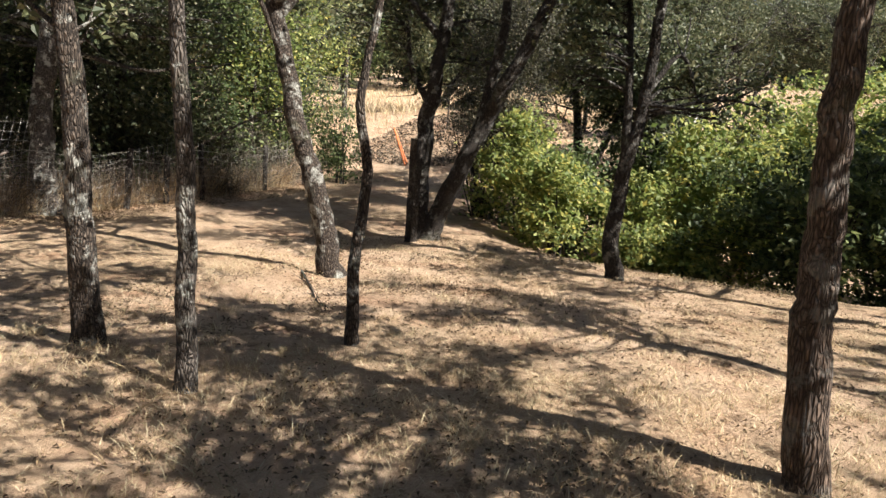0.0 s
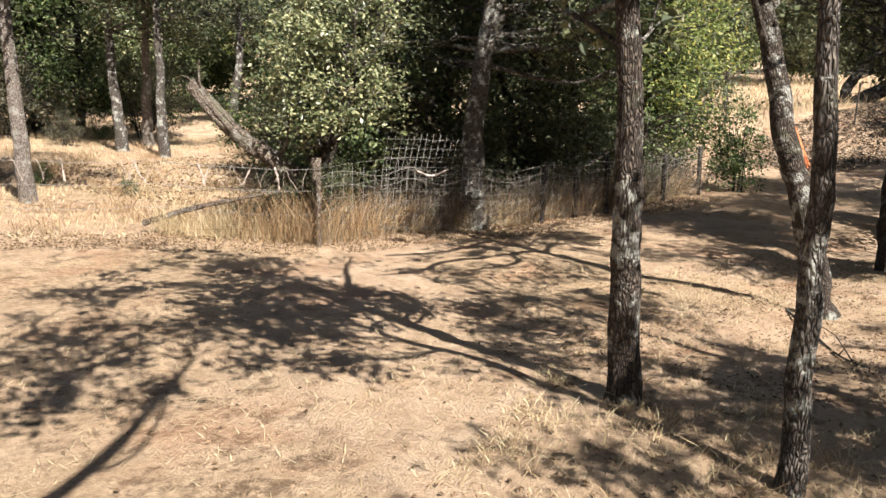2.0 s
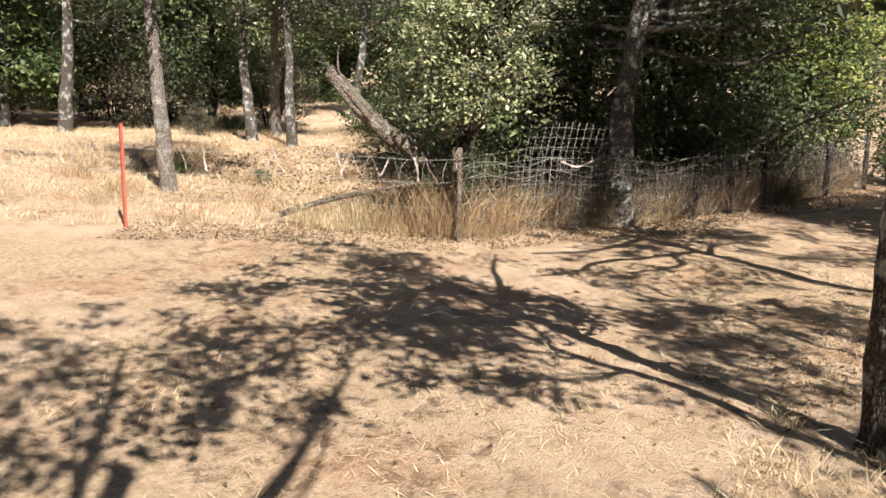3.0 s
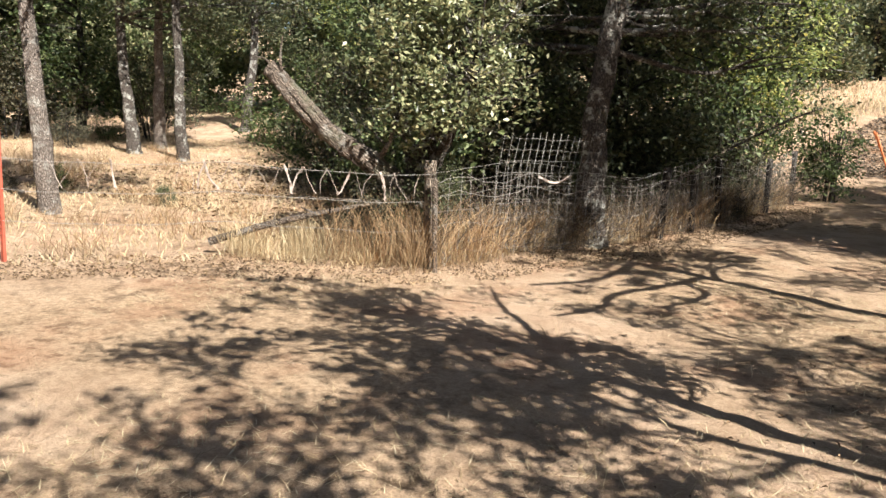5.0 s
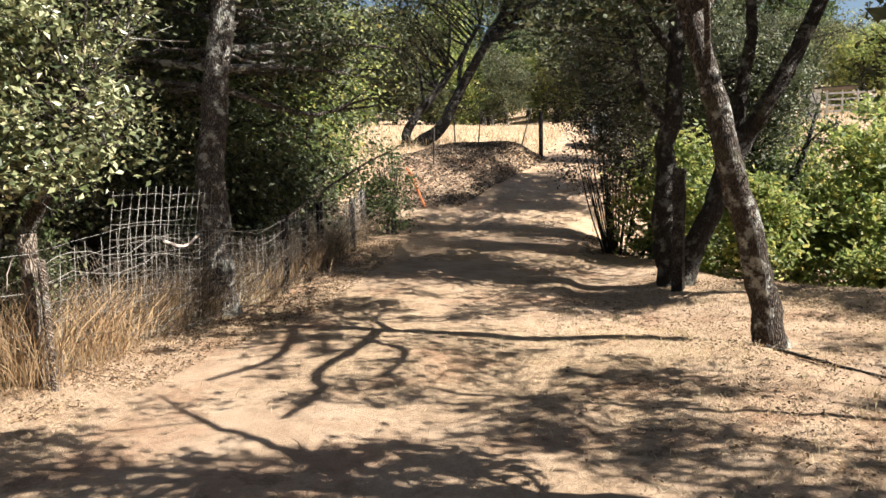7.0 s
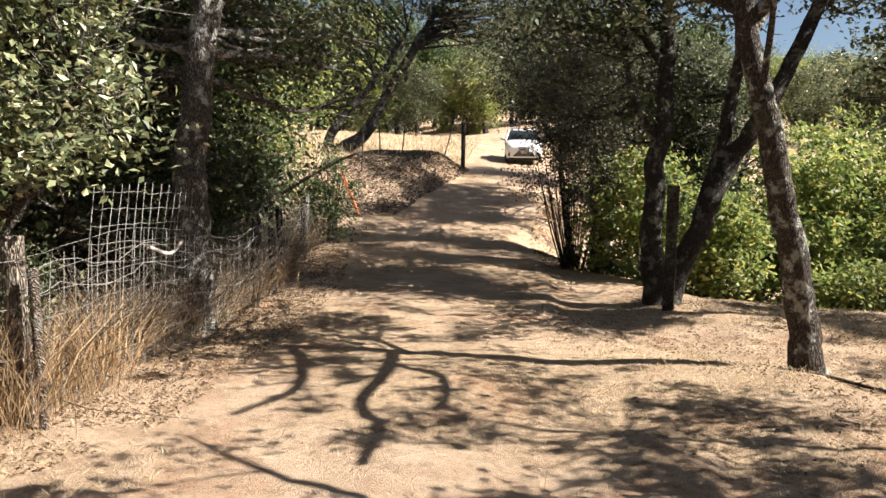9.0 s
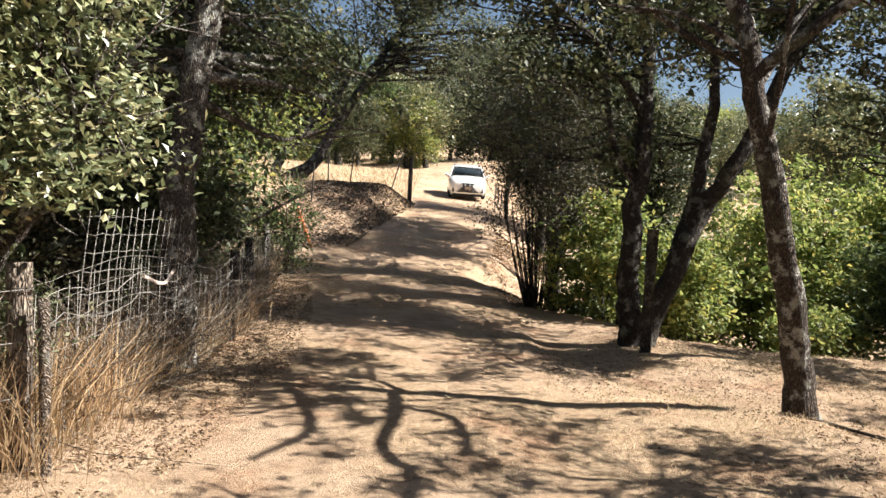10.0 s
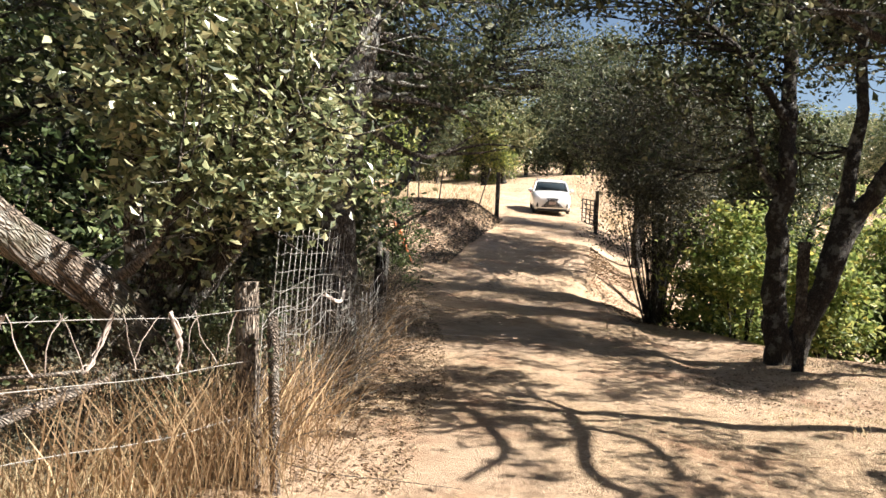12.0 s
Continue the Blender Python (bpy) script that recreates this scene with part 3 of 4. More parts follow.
        tree("oak_tree", b, [([b, (x + lx * .4, y, b[2] + 1.2), (x + lx, y + .1, b[2] + 3.0), (x + lx * .8, y, b[2] + 5.5)], r, r * .45)],
             [((x + lx, y, b[2] + 5.2), (2.3, 2.0, 1.5)), ((x, y + 1.0, b[2] + 4.0), (1.6, 1.3, .8))], 90, 70, 0.1, (BARK_PALE if k in (0, 2) else BARK_GREY, OAK), "slim grey-barked oak standing in dry grass", seed=70 + k, spread=0.38, limbs=.45, sides=9, group="oaks in the field")


fence_side()


# ---- gully shrubs and the trees beyond ----
def shrub(x, y, r, h, mat, seed, label, leaf=0.075, clumps=60, per=70, stems=7, name="shrub", dark=BARK_DARK):
    rng = np.random.default_rng(seed)
    b = g(x, y, -0.04)
    ss = []
    for i in range(stems):
        a = rng.uniform(0, 6.28)
        q = rng.uniform(.3, .8) * r
        ss.append(([(b[0] + .1 * math.cos(a), b[1] + .1 * math.sin(a), b[2]), (x + .4 * q * math.cos(a), y + .4 * q * math.sin(a), b[2] + .4 * h), (x + q * math.cos(a), y + q * math.sin(a), b[2] + .85 * h)], 0.022, 0.008))
    return tree(name, b, ss, [((x, y, b[2] + .55 * h), (r, r, .46 * h))], clumps, per, leaf, (dark, mat), label, "shrub", seed=seed, spread=0.2, sides=6, limbs=.5)


def gully_side():
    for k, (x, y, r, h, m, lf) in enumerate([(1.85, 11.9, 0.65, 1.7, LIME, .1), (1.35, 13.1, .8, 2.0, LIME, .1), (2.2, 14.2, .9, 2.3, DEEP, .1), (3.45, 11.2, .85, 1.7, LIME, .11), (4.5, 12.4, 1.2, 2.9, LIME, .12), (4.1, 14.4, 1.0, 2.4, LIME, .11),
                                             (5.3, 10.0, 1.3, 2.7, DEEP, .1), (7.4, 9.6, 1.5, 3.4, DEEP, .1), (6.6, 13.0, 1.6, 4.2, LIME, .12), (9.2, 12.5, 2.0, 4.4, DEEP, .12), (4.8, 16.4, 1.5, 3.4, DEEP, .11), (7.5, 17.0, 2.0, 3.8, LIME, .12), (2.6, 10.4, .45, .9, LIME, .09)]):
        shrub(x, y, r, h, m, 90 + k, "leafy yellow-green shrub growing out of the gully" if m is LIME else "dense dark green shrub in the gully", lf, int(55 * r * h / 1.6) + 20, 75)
    # many-stemmed bare bush at the road's edge
    rng = np.random.default_rng(8)
    x, y = 0.72, 14.35
    b = g(x, y, -0.05)
    ss = []
    for i in range(32):
        a, q = rng.uniform(0, 6.28), rng.uniform(.15, .8)
        ss.append(([(x + .25 * q * math.cos(a), y + .25 * q * math.sin(a), b[2]), (x + .6 * q * math.cos(a), y + .6 * q * math.sin(a), b[2] + .8), (x + q * math.cos(a), y + q * math.sin(a), b[2] + rng.uniform(1.4, 2.3))], 0.018, 0.006))
    tree("bush", b, ss, [((x + .2, y + .1, b[2] + 1.7), (1.0, .9, .62)), ((x + .1, y + .2, b[2] + 2.7), (1.1, 1.0, .8)), ((x + .4, y + .6, b[2] + 3.6), (1.2, 1.1, .7))], 400, 80, 0.052, (BARK_DARK, BROWN_SHADED), "thin-stemmed bush with bare lower twigs and dark foliage", "bush", seed=120, spread=0.2, sides=5)
    shrub(-2.72, 18.35, 0.5, 1.75, DEEP, 121, "small green bush at the side of the dirt road", .08, 40, 80)
    # trees round the far end of the road
    b = g(-0.1, 30.0, -0.1)
    tree("leaning_oak_tree", b, [([b, (1.05, 30.0, 3.55), (1.67, 30.0, 4.74), (2.72, 30.0, 6.53), (3.84, 30.0, 8.46), (5.04, 29.5, 10.26)], 0.26, 0.1),
                                 ([(b[0] - .35, b[1], b[2]), (-0.14, 30.0, 3.67), (0.80, 30.0, 4.77), (1.63, 30.0, 5.89), (2.63, 30.2, 7.49)], 0.2, 0.07),
                                 ([(1.67, 30.0, 4.74), (1.87, 30.1, 6.04), (2.57, 30.2, 7.34)], 0.1, 0.04)],
         [((5.4, 28.5, 8.9), (3.4, 2.4, 2.0)), ((2.0, 29.8, 9.4), (3.0, 2.2, 1.6)), ((4.0, 28.5, 11.0), (3.4, 2.4, 1.8)), ((7.4, 27.0, 7.2), (1.9, 1.8, 1.5)), ((-1.2, 30.3, 7.2), (1.8, 1.6, 1.4))], 330, 80, 0.13, (BARK_DARK, OAK),
         "dark oak leaning out over the dirt road", seed=130, spread=0.5, limbs=.4)
    for k, (x, y, h, w) in enumerate([(5.4, 20.5, 6.8, 2.2), (7.6, 24.6, 7.2, 2.5), (11.3, 29.5, 6.8, 2.6), (3.1, 17.3, 6.8, 2.2), (7.0, 22.5, 6.5, 2.3), (13.5, 26.5, 7.0, 2.6), (4.6, 15.6, 5.6, 1.6), (10.5, 9.2, 6.0, 2.1)]):
        b = g(x, y, -0.1)
        tree("oak_tree", b, [([b, (x - .1, y, b[2] + h * .35), (x - .5, y - .1, b[2] + h * .75)], 0.16, 0.06), ([(x, y, b[2] + h * .2), (x + .8, y, b[2] + h * .5), (x + 1.2, y, b[2] + h * .7)], .1, .03)],
             [((x - .5, y, b[2] + h * .75), (w, w * .9, h * .2)), ((x - .7, y - .4, b[2] + h * .56), (w * .7, w * .6, h * .12)), ((x - 1.2, y - .2, b[2] + h * .8), (w, w * .8, h * .16))], 300, 60, 0.085, (BARK_DARK, OAK), "dark oak hanging its twigs over the road's edge", seed=140 + k, spread=0.2, limbs=.5, group="road oaks")


gully_side()


# ---- distant trees ----
def far_trees():
    rng = np.random.default_rng(77)
    made = []
    for k, m in enumerate((OAK, OAK_GREY, LIME, DEEP)):
        t = tree("distant_oak_tree", (0, 0, 0), [([(0, 0, -.2), (.2, 0, 1.6), (.1, .1, 4.5)], .22, .09)],
                 [((0, 0, 4.3), (2.8, 2.6, 1.9)), ((1.4, .6, 3.0), (1.4, 1.3, .9)), ((-1.5, -.5, 2.4), (1.5, 1.3, 1.0)), ((.3, -.8, 1.3), (1.8, 1.6, 1.0))], 150, 70, 0.19, (BARK_DARK, m), "distant oak with a broken rounded crown", seed=150 + k, spread=.5, limbs=.25, sides=7, group="distant oaks")
        made.append(t)
    spots = []
    for a in np.arange(-88, 80, 4.2):
        for r in ((30, 40, 52) if a < -12 else (46, 58, 68, 84)):
            aa = radians(a + rng.uniform(-2, 2)); rr = r + rng.uniform(-6, 9)
            spots.append((rr * math.sin(aa), 8 + rr * math.cos(aa)))
    # unseen ring behind the walker, added to cut sky light in the shadows
    for a in np.arange(96, 268, 6.5):
        for r in (17, 25, 36):
            aa = radians(a + rng.uniform(-2.5, 2.5)); rr = r + rng.uniform(-2, 4)
            spots.append((-2 + rr * math.sin(aa), 3 + rr * math.cos(aa)))
    i = 0
    for x, y in spots:
        s = x - float(np.interp(y, ROAD_Y, ROAD_X))
        if (abs(s) < 4.5 and y < 52) or (-18 < s < 9 and 30 < y < 55) or (x > 17 and x < 32 and 26 < y < 48):
            continue
        m = pose(*g(x, y), 0, 0, rng.uniform(0, 360))
        q = made[i] if i < 4 else made[int(rng.choice(4, p=(.4, .3, .12, .18)))]
        z = rng.uniform(.8, 1.35) * (1.35 if y > 60 or y < 2 else 1)
        if i < 4:
            q.matrix_basis = m
        else:
            c = copy_thing(q, m)
            c.scale = (z, z, z * rng.uniform(.9, 1.2))
        i += 1


far_trees()
# ---- understory ----
def understory():
    rng = np.random.default_rng(9)
    kinds = []
    for k, (m, lab) in enumerate(((OAK, "dark brushy undergrowth shrub in the shade"), (BROWN_SHADED, "grey-brown twiggy shrub at the fence"), (DEEP, "low green shrub in the shade"))):
        ss = []
        for i in range(11):
            a, q = rng.uniform(0, 6.28), rng.uniform(.3, .9)
            ss.append(([(.1 * math.cos(a), .1 * math.sin(a), -.05), (.5 * q * math.cos(a), .5 * q * math.sin(a), .7), (q * math.cos(a), q * math.sin(a), rng.uniform(1.1, 1.9))], .02, .006))
        kinds.append(tree("thicket_shrub", (0, 0, 0), ss, [((0, 0, 1.0), (1.0, 1.0, .85))], 75, 60, .07, (BARK_DARK, m), lab, "shrub", seed=200 + k, spread=.2, sides=5, group="thicket shrubs"))
    spots = []
    for x, y in ((-6.5, 12.1), (-7.4, 11.4), (-8.6, 10.7), (-5.7, 13.5), (-6.6, 13.2), (-7.9, 12.5), (-9.5, 11.2), (-5.2, 15.3), (-6.0, 14.9), (-7.2, 14.7), (-4.7, 16.9), (-5.7, 17.5), (-8.9, 13.3), (-10.4, 12.4),
                 (-4.5, 18.6), (-5.2, 21.8), (-10.5, 16.3), (-12.5, 14.8), (-8.0, 17.5), (-13.5, 23), (-17, 19.5), (-20.5, 17.5), (-23, 20), (-16, 25), (-20, 26), (-27, 16), (-25, 24), (-29, 21), (-22.5, 14.5), (-30, 13)):
        spots.append((x, y, rng.uniform(.75, 1.15) * (1.0 if y < 18 and x > -11 else 1.35)))
    for x, y in ((-6.95, 8.25), (-7.5, 7.95), (-5.3, 12.3), (-4.3, 15.7)):
        spots.append((x, y, rng.uniform(.32, .5)))
    # low grey bushes in the field
    spots += [(-19.56, 13.97, 0.42), (-20.92, 16.24, 0.5), (-23.61, 14.59, 0.42), (-13.95, 8.44, 0.2), (-13.65, 9.09, 0.2), (-11.57, 9.21, 0.16)]
    for i, (x, y, s) in enumerate(spots):
        m = pose(*g(x, y, -.03), 0, 0, rng.uniform(0, 360))
        q = kinds[i % 3]
        if i < 3:
            q.matrix_basis = m @ Matrix.Diagonal((s, s, s, 1))
        else:
            copy_thing(q, m).scale = (s, s, s * rng.uniform(.85, 1.25))


understory()


# ---- fence ----
FENCE = ((-9.83, 5.6), (-8.3, 6.75), (-6.7, 7.85), (-6.2, 8.85), (-5.7, 9.85), (-5.05, 11.4), (-4.45, 13.2), (-3.85, 15.3), (-3.4, 17.3))


def along(a, b, n):
    return [(a[0] + (b[0] - a[0]) * i / n, a[1] + (b[1] - a[1]) * i / n) for i in range(n + 1)]


def post(name, x, y, h, r, mat, label, lean=(0, 0), square=False, sides=9):
    b = g(x, y, -.05)
    e = empty(name, b, label, "fence post")
    rng = np.random.default_rng(int(abs(x * 100) + y * 10))
    t = Tubes()
    n = 9
    path = [(lean[0] * i / (n - 1), lean[1] * i / (n - 1), (h + .05) * i / (n - 1)) for i in range(n)]
    t.add(path, r * (1 + rng.normal(0, .05, n)), 4 if square else sides, .04)
    put_under("shaft", t.mesh("shaft", mat, not square), e)
    return e, b


def fence():
    rng = np.random.default_rng(21)
    e, b = post("fence_post", -6.72, 7.86, 1.06, .062, WOOD, "weathered split wooden fence post with rusty wire bands", (-.05, .02))
    for z in (.3, .52, .78, .95):
        t = Tubes()
        a = np.linspace(0, 2 * math.pi * 2.2, 26)
        t.add(np.stack([-.05 * z + .07 * np.cos(a), .02 * z + .07 * np.sin(a), z + .003 * a], 1), .0025, 4)
        put_under("wire_band", t.mesh("wire_band", STEEL), e, "rusty wire wound round the post")
    post("fence_stake", -6.6, 7.72, .9, .027, DEADWOOD, "thin bleached stake leaning on the fence post", (-.05, .03))
    for x, y, h in ((-5.05, 11.45, .95), (-4.45, 13.25, 1.0), (-3.85, 15.35, .95), (-3.42, 17.3, 1.05), (-4.75, 12.3, .8)):
        post("fence_post", x, y, h, .05, WOOD_DARK, "dark weathered wooden post in the wire fence", (rng.normal(0, .05), rng.normal(0, .05)))
    # red steel post
    b = g(-9.83, 5.6, -.05)
    e = empty("steel_post", b, "rusty red steel post in dry grass", "fence post")
    bm = bmesh.new()
    for sx, sy, ox in ((.036, .006, 0), (.006, .036, 0)):
        r = bmesh.ops.create_cube(bm, size=1)
        bmesh.ops.scale(bm, vec=(sx, sy, 1.24), verts=r["verts"])
        bmesh.ops.translate(bm, vec=(0, .015 if sy > .01 else 0, .62), verts=r["verts"])
    part("shaft", bm, RED, e)
    bm = bmesh.new()
    for i in range(16):
        r = bmesh.ops.create_cube(bm, size=1)
        bmesh.ops.scale(bm, vec=(.012, .012, .012), verts=r["verts"])
        bmesh.ops.translate(bm, vec=(0, -.007, .25 + i * .06), verts=r["verts"])
    part("stud_row", bm, RED, e)

    # strands of barbed wire
    for z0 in (.38, .66, .93):
        pts = []
        for a, c in zip(((-12.3, 3.9),) + FENCE[:2], FENCE[:3]):
            for i, (x, y) in enumerate(along(a, c, 8)[:-1]):
                pts.append(g(x, y, z0 - .03 * math.sin(i / 8 * math.pi) + rng.normal(0, .004)))
        pts.append(g(*FENCE[2], z0))
        t = Tubes()
        t.add(np.array(pts), .0021, 4)
        for p, q in zip(pts, pts[1:]):
            for k in (.25, .75):
                c = np.array(p) * (1 - k) + np.array(q) * k
                for s in (-1, 1):
                    d = rng.normal(0, .014, 3)
                    t.add(np.array([c - d, c, c + d]), .0014, 4)
        tagged(new("barbed_wire", t.mesh("barbed_wire", WIRE)), "grey barbed wire strand stretched between fence posts", "wire", "strands of barbed wire")
    for z0 in (.42, .72, .86):
        pts = []
        for a, c in zip(FENCE[2:], FENCE[3:]):
            for i, (x, y) in enumerate(along(a, c, 7)[:-1]):
                pts.append(g(x + rng.normal(0, .01), y, z0 + .05 * math.sin(i * .9 + x) + rng.normal(0, .01)))
        t = Tubes()
        t.add(np.array(pts), .0024, 4)
        tagged(new("barbed_wire", t.mesh("barbed_wire", WIRE)), "sagging grey wire along the overgrown fence", "wire", "strands of barbed wire")
    # woven wire
    t = Tubes()
    line = []
    for a, c in zip(FENCE[2:], FENCE[3:]):
        line += along(a, c, int(math.dist(a, c) / .15))[:-1]
    for i, (x, y) in enumerate(line):
        h = .95 + .12 * math.sin(i * .23) + (.0 if i > 24 else -.05)
        o = rng.normal(0, .012, 2)
        p = [g(x, y, .02), (x + o[0], y + o[1], float(height(x, y)) + h * .5), (x + 2 * o[0], y + o[1], float(height(x, y)) + h)]
        t.add(np.array(p), .0015, 4)
    for z in (.1, .25, .4, .55, .7, .82, .94):
        p = [g(x + rng.normal(0, .006), y, z + .1 * z * math.sin(i * .23) + rng.normal(0, .006)) for i, (x, y) in enumerate(line)]
        t.add(np.array(p), .0015, 4)
    tagged(new("wire_fence", t.mesh("wire_fence", WIRE)), "sagging woven wire fence overgrown with dry weeds", "fence")
    # the taller loose panel
    t = Tubes()
    a0, b0 = np.array((-6.5, 8.95)), np.array((-5.75, 10.1))
    for i in range(15):
        q = a0 + (b0 - a0) * i / 14
        z = float(height(*q))
        t.add(np.array([(q[0], q[1], z + .3), (q[0] + .02, q[1] + .03, z + .9), (q[0] + .06 + rng.normal(0, .01), q[1] + .12, z + 1.36 - .12 * abs(i / 14 - .45))]), .0022, 4)
    for z in (.45, .6, .75, .9, 1.03, 1.15, 1.27):
        t.add(np.array([(*(a0 + (b0 - a0) * i / 14 + (.05 * max(0, z - .6), .2 * max(0, z - .7))), float(height(-6, 9.5)) + z + rng.normal(0, .006)) for i in range(15)]), .0022, 4)
    tagged(new("wire_netting", t.mesh("wire_netting", WIRE)), "loose panel of welded wire mesh leaning behind the fence", "wire mesh")
    # frayed fibre strips in zigzag between the two upper strands
    a, c = np.array(FENCE[2]), np.array(FENCE[1])
    runs = [(.02 + i / 22 * 1.25, 1.25 / 22) for i in range(22)] + [(f + i * .06, .06) for f in (1.5, 2.16, 2.5) for i in range(5)]
    for i, (f0, step) in enumerate(runs):
        f1 = f0 + step * (.8 + rng.normal(0, .3))
        z0, z1 = (.92, .68) if i % 2 else (.67, .93)
        p0, p1 = a + (c - a) * f0, a + (c - a) * f1
        t = Tubes()
        m = (p0 + p1) / 2 + rng.normal(0, .02, 2)
        q = spline([g(*p0, z0), (*m, float(height(*m)) + (z0 + z1) / 2 + rng.normal(0, .03)), g(*p1, z1)], 3)
        w = rng.choice((.003, .004, .005, .007))
        for _ in range(1 + int(w > .005) * 4):
            t.add(q + rng.normal(0, w * .9, q.shape), w * rng.uniform(.35, .8), 5, .3)
        tagged(new("fibre_strip", t.mesh("fibre_strip", CLOTH)), "frayed white fibre strip tied across fence wires", "strip", "fibre strips on the fence")
    # white rag on the wire
    t = Tubes()
    for _ in range(1):
        p = np.array(g(-6.05, 9.2, .85))
        t.add(spline([p + rng.normal(0, .03, 3), p + (.1, .2, -.01) + rng.normal(0, .02, 3), p + (.2, .42, 0) + rng.normal(0, .03, 3)], 3), .011, 7, .5)
    tagged(new("rag", t.mesh("rag", CLOTH)), "pale twisted rag caught on the fence wire", "rag")


fence()
post("gate_post", 5.6, 31.6, 1.9, .09, WOOD_DARK, "dark round wooden gate post at the road")
post("wooden_post", -0.47, 10.22, 1.45, .085, WOOD_DARK, "tall squared dark wooden post beside the forked oak", square=True)
post("gate_post", 8.95, 29.3, 1.75, .08, WOOD_DARK, "dark round wooden gate post at the road")
for px, py, ph, pl in ((4.6, 31.2, 1.55, .45), (2.5, 30.2, 1.3, .12), (1.35, 29.2, 1.2, -.05), (-0.2, 25.8, 1.2, .03)):
    post("steel_post", px, py, ph, .025, STEEL, "thin dark steel fence post on the bank", (pl, 0))
for px, py, lx in ((-1.29, 21.65, -.42), (-1.24, 21.90, -.5)):
    post("marker_pole", px, py, 1.05, .025, ORANGE, "orange plastic marker pole leaning at the road", (lx, .1))


# ---- gate ----
def gate():
    e = empty("field_gate", g(8.95, 29.45), "open dark metal field gate with brush beside it", "gate")
    d = np.array((1.2, 2.9)); L = np.hypot(*d); d = d / L
    base = float(height(9.3, 31)) - float(height(8.95, 29.45))
    for i in range(6):
        z = .3 + .2 * i
        t = Tubes(); t.add(np.array([(d[0] * s, d[1] * s, z + base * s / L) for s in np.linspace(.1, L, 6)]), .022, 6)
        put_under("rail", t.mesh("rail", STEEL), e)
    for s in (.1, L * .33, L * .66, L):
        t = Tubes(); t.add(np.array([(d[0] * s, d[1] * s, .28 + base * s / L), (d[0] * s, d[1] * s, .8 + base * s / L), (d[0] * s, d[1] * s, 1.34 + base * s / L)]), .028, 6)
        put_under("upright", t.mesh("upright", STEEL), e)
    t = Tubes(); t.add(np.array([(0, 0, .4), (d[0] * L / 2, d[1] * L / 2, .85 + base / 2), (d[0] * L, d[1] * L, 1.3 + base)]), .018, 6)
    put_under("brace", t.mesh("brace", STEEL), e)


gate()


